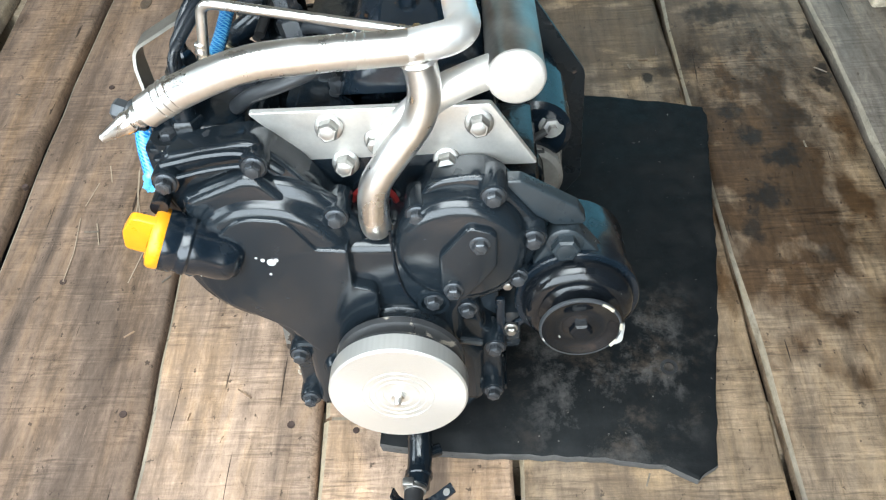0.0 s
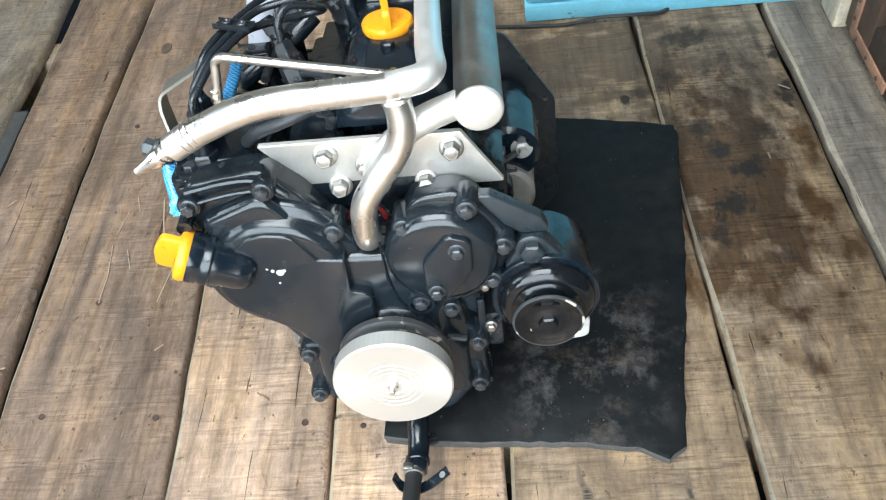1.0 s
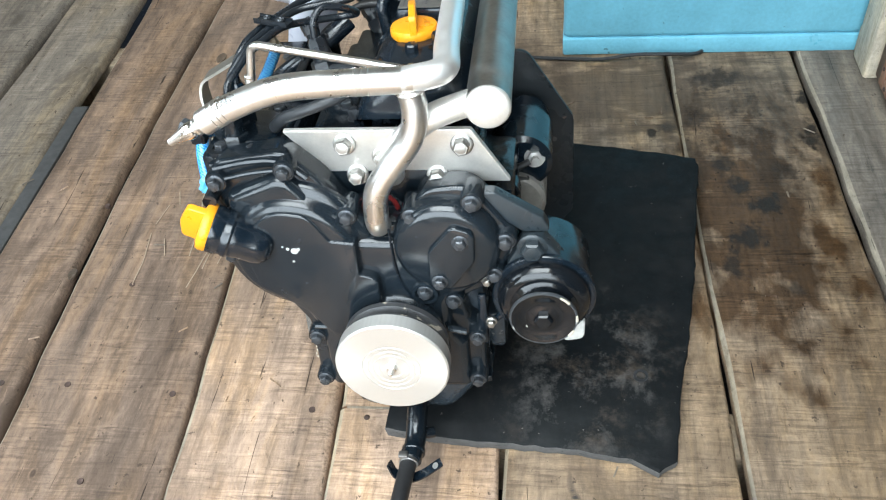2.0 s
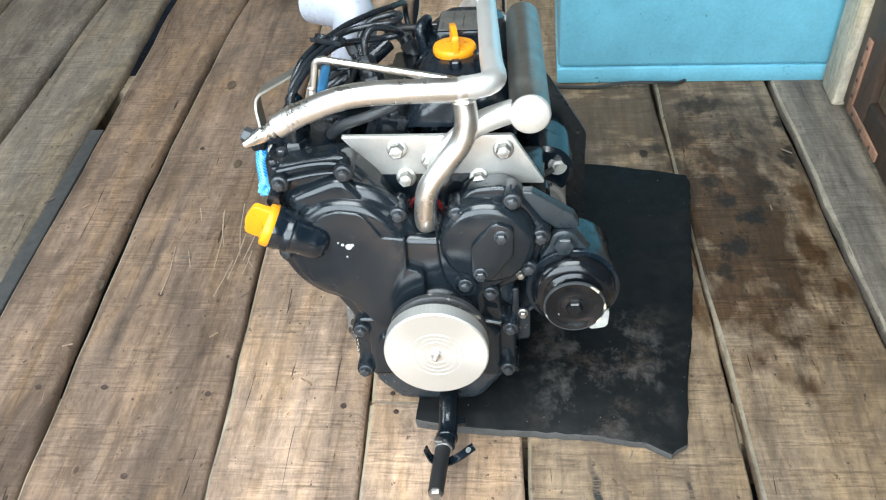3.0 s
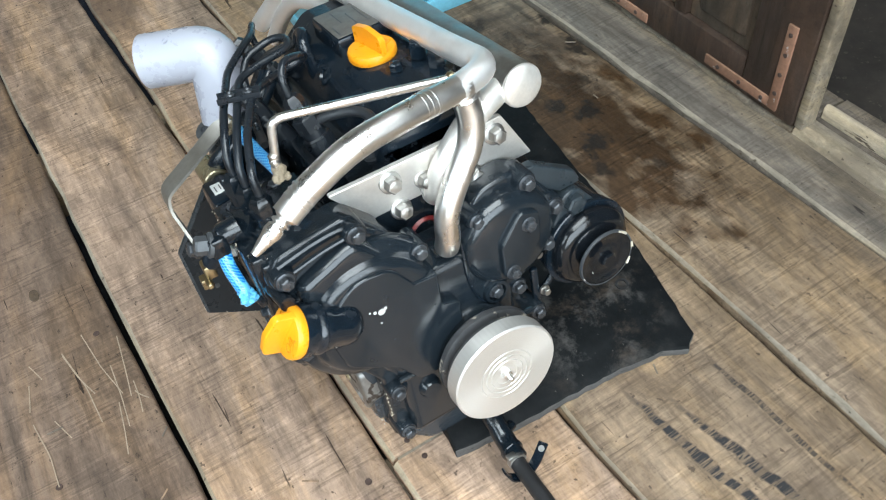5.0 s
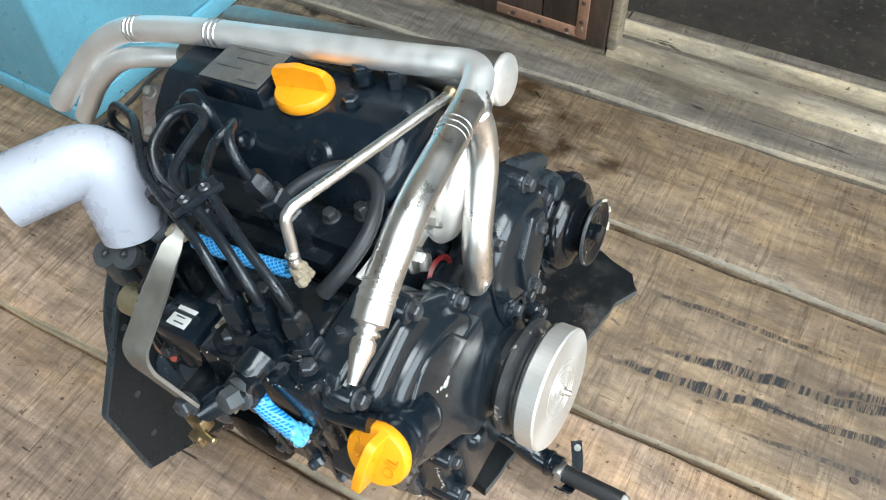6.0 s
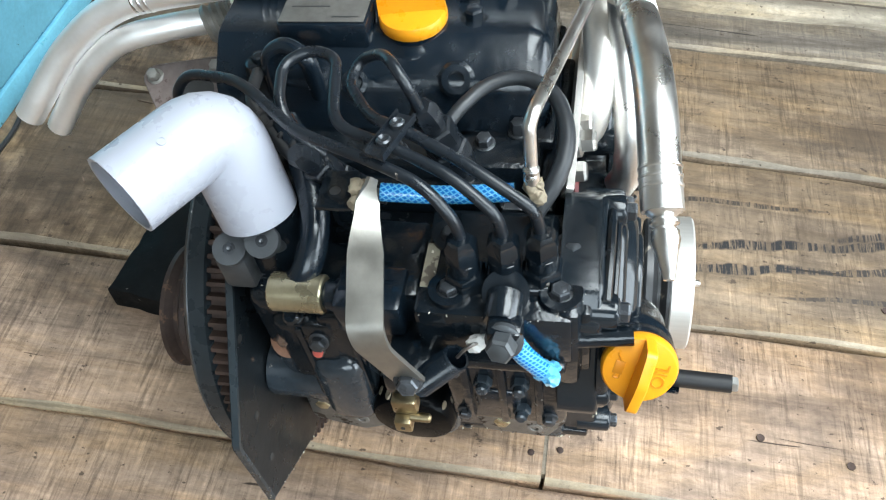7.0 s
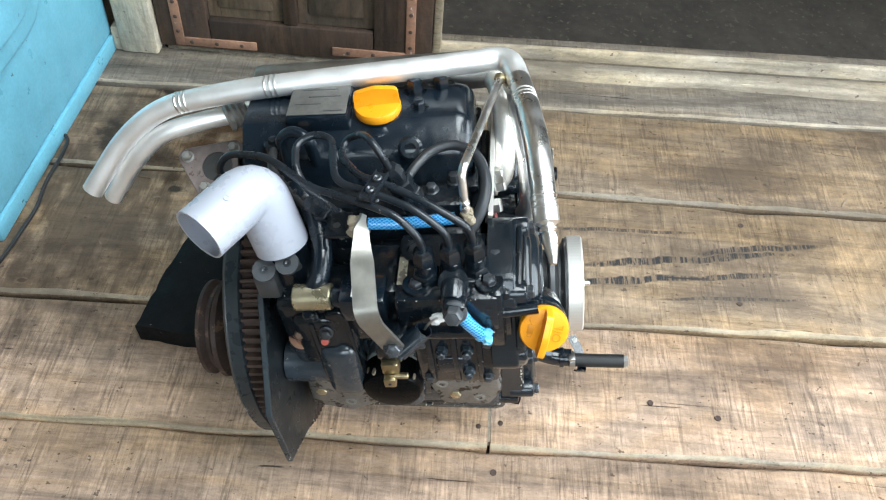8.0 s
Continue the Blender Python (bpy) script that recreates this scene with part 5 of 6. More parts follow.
part("link_pipe", tube([(0.094, 0.094, 0.232), (0.070, 0.084, 0.230), (0.046, 0.080, 0.222), (0.026, 0.078, 0.206), (0.010, 0.080, 0.185), (0.006, 0.084, 0.166), (0.006, 0.093, 0.158)], 0.0115, 0.03, 22), plate_steel, muf, "dull stainless link pipe welded to the plate")
part("tail_pipe", tube([(0.080, 0.325, 0.226), (0.060, 0.355, 0.219), (0.044, 0.400, 0.221), (0.036, 0.436, 0.216), (0.026, 0.472, 0.190), (0.016, 0.512, 0.144)], 0.0098, 0.035, 22, 0.0014), brushed_steel, muf, "bright bent stainless tail pipe")
part("flex_joint", lathe([(0.012, -0.012), (0.0155, -0.010), (0.012, -0.007), (0.0155, -0.004), (0.012, -0.001), (0.0155, 0.002), (0.012, 0.005), (0.0155, 0.008), (0.0125, 0.012)], orient((0.057, 0.358, 0.219), (-0.45, 0.85, -0.1)), 24), cast_metal, muf, "ribbed pale flexible joint")
plate_pts = rpoly([(-0.0885, 0.207, 0.002), (0.081, 0.205, 0.004), (0.1135, 0.144, 0.002), (-0.047, 0.148, 0.02)], 5)
bracket = prism(plate_pts, 0.0, 0.0045, 0.0008)
bracket.transform(Matrix.Translation((0, 0.0885, 0.207)) @ pose(0, 0, 0, 9, 0, 0) @ Matrix.Translation((0, 0, -0.207)))
plate = part("steel_plate", bracket, plate_steel, engine, "bright stainless four-sided mounting plate")
for x, z in ((-0.033, 0.1925), (0.072, 0.190), (-0.027, 0.157), (0.047, 0.155)):
    y = 0.0885 + (0.207 - z) * 0.156
    part("washer", lathe([(0.0095, 0), (0.0095, 0.002), (0.006, 0.002)], orient((x, y, z), (0, -1, 0.156)), 22), bolt_steel, plate)
    bolt(plate, (x, y - 0.002, z), (0, -1, 0.156), 0.0078, bolt_steel, 1.2, "plate_bolt", 12)
bolt(plate, (-0.002, 0.092, 0.178), (0, -1, 0.156), 0.0065, bolt_steel, 1.4, "plate_bolt")
part("weld_lump", lathe([(0.012, 0), (0.0125, 0.003), (0.010, 0.005)], orient((0.006, 0.0945, 0.166), (0, -1, 0.3)), 16), cast_metal, plate)
part("intake_port", lathe([(0.0215, 0), (0.0215, 0.012), (0.016, 0.014), (0.016, 0.0)], orient((-0.010, 0.108, 0.118), (0, -1, 0.1)), 28), black_paint, engine)
part("sealing_ring", lathe([(0.0165, 0.0), (0.019, 0.0025), (0.0165, 0.005), (0.014, 0.0025)], orient((-0.010, 0.093, 0.119), (0, -1, 0.1)), 28, True), red_seal, engine, "red rubber sealing ring")
part("front_recess", box(-0.060, 0.060, 0.096, 0.112, 0.10, 0.185, 0.004), black_paint, engine)

# thin steel tube
thin = part("thin_tube", join(tube([(0.036, 0.081, 0.266), (-0.100, 0.109, 0.280), (-0.107, 0.111, 0.276), (-0.114, 0.110, 0.240)], 0.0037, 0.010, 14), lathe([(0.0037, 0), (0.0046, 0.001), (0.0046, 0.003), (0.0037, 0.004), (0.0046, 0.006), (0.0046, 0.008), (0.0037, 0.009)], orient((-0.1135, 0.110, 0.252), (-0.1, 0, -1)), 14)), steel, engine, "thin polished steel tube")
part("brazing", lathe([(0.003, -0.004), (0.0055, -0.002), (0.006, 0.001), (0.004, 0.004)], orient((0.036, 0.081, 0.266), (1, -0.2, -0.1)), 12), brass, thin)

# injection pump side
pump = part("injection_pump", join(box(-0.168, -0.088, 0.084, 0.176, 0.140, 0.186, 0.004), box(-0.172, -0.10, 0.088, 0.174, 0.132, 0.142, 0.003)), black_paint, engine, "black injection pump body")
part("pump_skirt", box(-0.160, -0.088, 0.088, 0.170, 0.04, 0.133, 0.008, 3), black_paint, pump)
part("pump_top", box(-0.152, -0.092, 0.096, 0.160, 0.180, 0.192, 0.006, 3), black_paint, pump)
part("pump_window", box(-0.1625, -0.150, 0.118, 0.150, 0.062, 0.088, 0.005, 3), gloss_paint, pump)
part("side_bracket", side(rpoly([(0.086, 0.03, 0.006), (0.086, 0.075, 0.006), (0.10, 0.082, 0.008), (0.128, 0.06, 0.01), (0.128, 0.028, 0.006)], 5), -0.128, -0.09, 0.004), black_paint, engine)
part("lower_gallery", join(tube([(-0.112, 0.09, 0.018), (-0.112, 0.22, 0.012)], 0.009, 0.01, 14), box(-0.112, -0.09, 0.17, 0.225, -0.06, 0.02, 0.006)), black_paint, engine)
for k, (x, y) in enumerate(((-0.1445, 0.147), (-0.1415, 0.124), (-0.1375, 0.103))):
    valve = part("delivery_valve", join(lathe([(0.0125, 0.186), (0.0125, 0.197), (0.011, 0.199)], Matrix.Translation((x, y, 0)), 6), lathe([(0.009, 0.198), (0.009, 0.209), (0.0075, 0.210)], Matrix.Translation((x, y, 0)), 18), lathe([(0.0098, 0.209), (0.0098, 0.222), (0.0065, 0.227)], Matrix.Translation((x, y, 0)), 6)), black_paint, pump)
for x, y in ((-0.152, 0.156), (-0.150, 0.092), (-0.118, 0.087), (-0.112, 0.160)):
    b_ = part("pump_lug", lathe([(0.013, 0.176), (0.0125, 0.190), (0.0075, 0.190), (0.0075, 0.187)], Matrix.Translation((x, y, 0)), 24), black_paint, pump)
    bolt(b_, (x, y, 0.187), (0, 0, 1), 0.006, dark_bolt, 1.0)
part("bare_gasket", box(-0.150, -0.132, 0.0855, 0.0905, 0.1862, 0.1872, 0), bare_patch, pump, "bare scuffed strip of old gasket")
part("bare_gasket", box(-0.150, -0.118, 0.166, 0.174, 0.1862, 0.1872, 0), bare_patch, pump, "bare scuffed strip of old gasket")


def bare_spot(parent, cx, cy, z, rx, ry, seed):
    """An uneven patch where paint and gasket have flaked off."""
    rnd = random.Random(seed)
    bm = bmesh.new()
    ring = []
    for i in range(22):
        a = 2 * math.pi * i / 22
        f = rnd.uniform(0.62, 1.1)
        ring.append((cx + rx * f * math.cos(a), cy + ry * f * math.sin(a)))
    low = [bm.verts.new((x, y, z - 0.001)) for x, y in ring]
    top = [bm.verts.new((cx + (x - cx) * 0.95, cy + (y - cy) * 0.95, z + 0.0005)) for x, y in ring]
    for i in range(22):
        bm.faces.new((low[i - 1], low[i], top[i], top[i - 1]))
    bm.faces.new(top)
    bmesh.ops.recalc_face_normals(bm, faces=bm.faces)
    return part("bare_spot", bm, bare_patch, parent, "flaked tan patch of bare metal")


bare_spot(pump, -0.112, 0.0805, 0.1884, 0.016, 0.005, 4)
bare_spot(pump, -0.110, 0.166, 0.1866, 0.013, 0.006, 8)
housing = part("gear_case", join(box(-0.166, -0.07, 0.080, 0.094, 0.110, 0.188, 0.005), box(-0.160, -0.09, 0.074, 0.082, 0.12, 0.183, 0.003)), black_paint, engine)
part("stop_rod", join(tube([(-0.160, 0.100, 0.155), (-0.155, 0.050, 0.158)], 0.0065, 0.01, 12)), black_paint, engine)
gov = part("governor_case", join(box(-0.142, -0.088, 0.178, 0.300, 0.085, 0.150, 0.010, 3), box(-0.132, -0.088, 0.232, 0.30, 0.0, 0.09, 0.012, 3)), black_paint, engine, "black cast governor case with ribs")
part("case_shoulder", box(-0.150, -0.09, 0.176, 0.215, 0.14, 0.176, 0.006), black_paint, gov)
part("case_bulge", box(-0.150, -0.13, 0.24, 0.285, 0.06, 0.135, 0.008, 3), black_paint, gov)
part("case_web", side(rpoly([(0.224, 0.10, 0.008), (0.232, 0.146, 0.008), (0.252, 0.140, 0.01), (0.262, 0.09, 0.01), (0.258, 0.02, 0.008), (0.236, 0.012, 0.008)], 5), -0.148, -0.10, 0.005), black_paint, gov)
part("rib", box(-0.152, -0.13, 0.262, 0.268, 0.03, 0.13, 0.002), black_paint, gov)
part("rib", box(-0.150, -0.13, 0.228, 0.233, 0.04, 0.14, 0.002), black_paint, gov)
for p, d, s in (((-0.144, 0.206, 0.135), (-1, 0, 0.2), 0.006), ((-0.130, 0.222, 0.152), (-0.3, 0, 1), 0.005), ((-0.120, 0.290, 0.150), (-0.2, 0, 1), 0.0055), ((-0.152, 0.252, 0.118), (-1, 0, 0.3), 0.0055), ((-0.1605, 0.098, 0.112), (-1, 0, 0), 0.0045), ((-0.1605, 0.160, 0.112), (-1, 0, 0), 0.0045), ((-0.1605, 0.100, 0.054), (-1, 0, 0), 0.0045), ((-0.1605, 0.158, 0.054), (-1, 0, 0), 0.0045)):
    bolt(engine, p, d, s)
part("case_barrel", join(tube([(-0.128, 0.310, 0.040), (-0.129, 0.256, 0.040)], 0.0235, 0.01, 22), lathe([(0.0, 0.004), (0.012, 0.003), (0.019, 0.0), (0.0235, -0.006)], orient((-0.129, 0.256, 0.040), (0, -1, 0)), 22)), lifted_worn_gloss, gov, "rounded black casting")
part("case_neck", join(tube([(-0.124, 0.284, 0.030), (-0.131, 0.284, 0.082)], (0.019, 0.0145), 0.01, 20), lathe([(0.0165, 0), (0.0175, 0.002), (0.0165, 0.005)], orient((-0.130, 0.284, 0.079), (-0.13, 0, 1)), 20)), lifted_worn_gloss, gov)
part("case_hump", box(-0.158, -0.12, 0.228, 0.268, 0.010, 0.092, 0.014, 4), lifted_worn_gloss, gov)
part("case_foot", box(-0.134, -0.09, 0.176, 0.232, -0.052, 0.012, 0.012, 4), lifted_worn_gloss, gov)
for y in (0.106, 0.130, 0.154):
    part("rib", box(-0.1635, -0.155, y - 0.003, y + 0.003, 0.046, 0.126, 0.002), black_paint, pump)
for y, z in ((0.118, 0.100), (0.142, 0.100), (0.118, 0.066)):
    part("union", join(lathe([(0.0062, -0.004), (0.0062, 0.005), (0.0054, 0.006)], orient((-0.160, y, z), (-1, 0, 0.15)), 6), lathe([(0.0042, 0.005), (0.0042, 0.010), (0.003, 0.011), (0, 0.011)], orient((-0.160, y, z), (-1, 0, 0.15)), 14)), lifted_worn_gloss, pump)
sol = part("stop_solenoid", lathe([(0.0, 0), (0.0115, 0.0), (0.0125, 0.001), (0.0125, 0.034), (0.0115, 0.035)], orient((-0.147, 0.272, 0.167), F), 28), zinc, engine, "dull gold stop solenoid")
part("solenoid_body", join(lathe([(0.0085, 0.035), (0.0105, 0.038), (0.0105, 0.046), (0.014, 0.047), (0.014, 0.08)], orient((-0.147, 0.272, 0.167), F), 24), box(-0.164, -0.130, 0.185, 0.228, 0.150, 0.180, 0.004)), gloss_paint, sol)
part("label_sticker", box(-0.158, -0.142, 0.199, 0.216, 0.1802, 0.1808, 0), white_paper, sol, "white sticker with small print")
for k in range(3):
    part("small_print", box(-0.1555 + 0.0045 * k, -0.1545 + 0.0045 * k, 0.202 + 0.002 * k, 0.211 + 0.001 * k, 0.1808, 0.1811, 0), print_hole_black, sol)
SM = orient((-0.133, 0.284, 0.088), (-0.55, -0.1, 0.83))
sender = part("pressure_sender", join(lathe([(0.0105, -0.012), (0.0105, 0.004), (0.0140, 0.005), (0.0140, 0.0075), (0.010, 0.009)], SM, 26), lathe([(0.0085, 0.008), (0.0085, 0.014), (0.007, 0.016)], SM, 6)), hinge_rust, engine, "rust-stained pressure sender with a pale washer")
part("terminal", join(lathe([(0.0062, 0.014), (0.0062, 0.021), (0.0035, 0.023), (0.0028, 0.030), (0, 0.030)], SM, 14), lathe([(0.0052, 0.0235), (0.0052, 0.0265), (0.004, 0.0275)], SM, 6)), brown_iron, sender)
TM = orient((-0.152, 0.256, 0.104), (-0.75, -0.1, 0.5))
tip = part("wire_terminal", lathe([(0.0046, -0.02), (0.0046, 0.0), (0.0036, 0.001)], TM, 16), rubber, engine, "black wire sleeve with a red end")
part("red_tip", lathe([(0.0037, 0.0), (0.0037, 0.0015), (0.0, 0.002)], TM, 14), orange_tip, tip)

for p, d, r, h in (((-0.148, 0.262, 0.142), (-0.6, 0, 0.8), 0.0075, 0.012), ((-0.150, 0.186, 0.118), (-1, 0, 0.3), 0.008, 0.010), ((-0.128, 0.255, 0.158), (-0.4, 0, 0.9), 0.007, 0.012), ((-0.140, 0.236, 0.036), (-1, 0, 0.4), 0.008, 0.012), ((-0.120, 0.160, 0.010), (-1, 0, 0.2), 0.009, 0.009), ((-0.128, 0.196, 0.078), (-1, 0, 0.2), 0.009, 0.014)):
    u = part("union", join(lathe([(r, -0.004), (r, h * 0.5), (r * 0.9, h * 0.55)], orient(p, d), 6), lathe([(r * 0.72, h * 0.5), (r * 0.72, h), (r * 0.5, h * 1.15), (0, h * 1.15)], orient(p, d), 18)), black_paint, engine)

# stay strap, fittings, blue hoses
stay = part("stay_strap", ribbon([(-0.122, 0.197, 0.248), (-0.130, 0.199, 0.243), (-0.150, 0.198, 0.232), (-0.196, 0.193, 0.209), (-0.199, 0.191, 0.196), (-0.192, 0.178, 0.150)], (0.007, 0.0205), 0.0026, ((0.3, 0.1, 0.9), (0, 1, 0.05)), 0.010), strap_steel, engine, "bare bent steel strap")
bolt(stay, (-0.194, 0.178, 0.152), (-0.9, -0.1, 0.4), 0.0068, dark_bolt)
lever = part("throttle_block", join(box(-0.192, -0.140, 0.168, 0.196, 0.128, 0.148, 0.004), box(-0.150, -0.120, 0.165, 0.20, 0.08, 0.13, 0.004)), black_paint, engine)
part("brass_connector", join(box(-0.203, -0.193, 0.181, 0.192, 0.101, 0.113, 0.0015), lathe([(0.003, 0), (0.003, 0.012), (0.0018, 0.013)], orient((-0.197, 0.182, 0.112), F), 10), box(-0.197, -0.186, 0.177, 0.193, 0.113, 0.128, 0.002)), brass, lever, "brass cable connector")
# dark disc on the brass in place of a shaded hole
part("connector_hole", lathe([(0.0015, 0), (0.0015, 0.0004), (0, 0.0004)], orient((-0.2031, 0.1865, 0.107), (-1, 0, 0)), 10), print_hole_black, lever)


def coil(a, b, r, wire, turns):
    a, b = Vector(a), Vector(b)
    d = b - a
    q = d.normalized().to_track_quat("Z", "Y").to_matrix()
    pts = [a + q @ Vector((r * math.cos(2 * math.pi * turns * i / (turns * 10)), r * math.sin(2 * math.pi * turns * i / (turns * 10)), d.length * i / (turns * 10))) for i in range(turns * 10 + 1)]
    bm = bmesh.new()
    rings = []
    for i, p in enumerate(pts):
        t = (pts[min(i + 1, len(pts) - 1)] - pts[max(0, i - 1)]).normalized()
        s = (p - (a + d * i / (len(pts) - 1))).normalized()
        u = t.cross(s)
        rings.append([bm.verts.new(p + (s * math.cos(k * math.pi / 2.5) + u * math.sin(k * math.pi / 2.5)) * wire) for k in range(5)])
    for x, y in zip(rings, rings[1:]):
        for k in range(5):
            bm.faces.new((x[k - 1], x[k], y[k], y[k - 1]))
    bm.faces.new(rings[0])
    bm.faces.new(rings[-1])
    bmesh.ops.recalc_face_normals(bm, faces=bm.faces)
    return bm


spring = part("return_spring", coil((-0.186, 0.176, 0.134), (-0.180, 0.150, 0.160), 0.0080, 0.0012, 17), gloss_paint, engine, "dark coiled return spring")
part("spring_hook", tube([(-0.180, 0.150, 0.160), (-0.180, 0.145, 0.169), (-0.178, 0.139, 0.173), (-0.172, 0.134, 0.168)], 0.0011, 0.004, 6), bolt_steel, spring)
banjo = part("fuel_inlet", join(lathe([(0.0105, 0), (0.0105, 0.016), (0.0095, 0.018)], orient((-0.158, 0.122, 0.195), (-0.85, 0.05, -0.1)), 20), tube([(-0.158, 0.122, 0.197), (-0.150, 0.123, 0.186)], 0.0135, 0.01, 16), box(-0.188, -0.172, 0.110, 0.130, 0.180, 0.200, 0.004)), black_paint, engine)
bolt(banjo, (-0.186, 0.120, 0.192), (-0.85, 0.1, 0.35), 0.0082, cast_grey, 1.3, "banjo_bolt")
part("washer_ring", lathe([(0.0098, 0), (0.0098, 0.0025), (0.0085, 0.003)], orient((-0.182, 0.120, 0.190), (-0.85, 0.1, 0.35)), 20), brass, banjo)
blue1 = part("fuel_hose_stub", tube([(-0.178, 0.118, 0.184), (-0.180, 0.112, 0.170), (-0.177, 0.100, 0.146)], 0.0062, 0.01, 14), blue_braid, engine, "short blue braided fuel hose stub")
blue2 = part("fuel_hose", tube([(-0.118, 0.196, 0.232), (-0.116, 0.160, 0.229), (-0.113, 0.120, 0.231)], 0.0055, 0.03, 14), blue_braid, engine, "blue braided fuel hose")


def lump(p, r, seed):
    bm = bmesh.new()
    bmesh.ops.create_icosphere(bm, subdivisions=3, radius=r)
    for v in bm.verts:
        v.co *= 1 + 0.30 * noise.noise(v.co * 160 + Vector((seed, 0, 0))) + 0.38 * noise.noise(v.co * 520 + Vector((0, seed, 0)))
    bm.transform(Matrix.Translation(p))
    return bm


part("spring_anchor", join(lump((-0.174, 0.139, 0.168), 0.0055, 41), lump((-0.170, 0.135, 0.164), 0.0045, 47), lump((-0.167, 0.140, 0.161), 0.0045, 53)), white_paper, spring, "white daub of sealant over the spring's anchor")
part("film_wrap", join(lump((-0.1770, 0.0995, 0.146), 0.0070, 21), lump((-0.1785, 0.0955, 0.142), 0.0052, 25), lump((-0.1740, 0.0960, 0.143), 0.0050, 31)), clear_film, blue1, "crumpled clear film tied over the hose end")
part("sealant_lump", join(lump((-0.122, 0.207, 0.240), 0.0055, 3), lump((-0.129, 0.206, 0.234), 0.005, 5), lump((-0.118, 0.208, 0.233), 0.0045, 9), lump((-0.124, 0.210, 0.229), 0.0045, 15)), foam, blue2, "lumpy tan sealant")
part("sealant_lump", join(lump((-0.113, 0.109, 0.238), 0.0055, 7), lump((-0.117, 0.106, 0.232), 0.0048, 11), lump((-0.110, 0.108, 0.230), 0.004, 13)), foam, blue2, "lumpy tan sealant")

# oil filter
FD = Vector((-0.98, 0.03, -0.02)).normalized()
FB = Vector((-0.0865, 0.1995, 0.0215))
filt = part("oil_filter", lathe([(0.024, -0.006), (0.030, 0.0), (0.0318, 0.004), (0.0318, 0.061), (0.0312, 0.066), (0.0292, 0.069), (0.0265, 0.0698), (0.012, 0.0722), (0, 0.0725)], orient(FB, FD), 48), filter_black, engine, "glossy black spin-on oil filter")
lab = lathe([(0.0321, 0.018), (0.0321, 0.044)], orient(FB, FD), 48)
bmesh.ops.delete(lab, geom=[f for f in lab.faces if len(f.verts) > 4 or f.calc_center_median().z < FB.z - 0.004], context="FACES")
part("printed_band", lab, surface("printed_band", (0.05, 0.06, 0.065), 0.35, 0, 0.3, (0.5, 0.55, 0.55), 0.50), filt, "worn pale print on the filter")
FV = FD.cross(Vector((0, 0, 1))).normalized()
FU = FV.cross(FD).normalized()
for k, (deg, run, w) in enumerate(((48, 0.058, 0.0046), (30, 0.063, 0.0050), (-52, 0.063, 0.0040), (-20, 0.050, 0.0034))):
    nrm = FU * math.cos(radians(deg)) + FV * math.sin(radians(deg))
    part("paint_loss", lathe([(0, 0.0004), (w * 0.8, 0.0003), (w, -0.001)], orient(FB + FD * run + nrm * 0.0318, nrm) @ Matrix.Diagonal((1, 0.6, 1, 1)), 8), foam, filt)

# back plate, flywheel, rear pulley
bp_pts = rpoly([(-0.085, 0.172, 0.02), (-0.125, 0.152, 0.03), (-0.207, 0.056, 0.012), (-0.207, -0.036, 0.004), (-0.126, -0.086, 0.006), (0.120, -0.11, 0.02), (0.172, -0.04, 0.01), (0.172, 0.088, 0.02), (0.12, 0.172, 0.02)], 6)
back = part("back_plate", prism(bp_pts, 0.312, 0.317, 0.0008), plate_black, engine, "black steel back plate with chipped edges")
part("plate_rim", ribbon([(-0.128, 0.3135, 0.149), (-0.206, 0.3135, 0.056), (-0.2065, 0.3135, -0.034)], 0.005, 0.003, (0, 1, 0), 0.004), slate_paint, back)
for x, z in ((-0.150, 0.110), (-0.175, 0.045), (-0.185, -0.005), (0.15, 0.06)):
    # plate is not pierced; dark discs paint the holes' shade
    part("plate_hole", lathe([(0.0032, 0), (0.0032, 0.0005), (0, 0.0005)], orient((x, 0.3122, z), F), 14), print_hole_black, back)
lug = part("lifting_lug", join(box(-0.136, -0.112, 0.290, 0.312, 0.150, 0.182, 0.004), lathe([(0.0108, -0.003), (0.0108, 0.003), (0.004, 0.003), (0.004, 0.001)], orient((-0.131, 0.299, 0.187), (-0.5, -0.1, 0.85)), 26), lathe([(0.0108, -0.003), (0.0108, 0.003), (0.004, 0.003), (0.004, 0.001)], orient((-0.129, 0.276, 0.194), (-0.5, -0.1, 0.85)), 26), tube([(-0.129, 0.274, 0.19), (-0.10, 0.272, 0.16)], 0.006, 0.01, 14)), cast_grey, engine, "dark grey lug with two eyes")
for p in ((-0.131, 0.299, 0.187), (-0.129, 0.276, 0.194)):
    part("lug_screw", lathe([(0.0042, 0), (0.0042, 0.0022), (0.002, 0.0022), (0, 0.0005)], orient(p, (-0.5, -0.1, 0.85)), 8), dark_bolt, lug)
fly = part("flywheel", lathe([(0.0, 0.0), (0.162, 0.0), (0.1655, 0.002), (0.1655, 0.016), (0.162, 0.018), (0.0, 0.018)], orient((0, 0.346, 0), (0, 1, 0)), 96), slate_paint, engine, "dark grey flywheel disc with chipped rim")
part("rim_scuff", lathe([(0.1656, 0.0145), (0.1660, 0.0155), (0.1635, 0.0185)], orient((0, 0.346, 0), (0, 1, 0)), 96), edge_chips, fly)


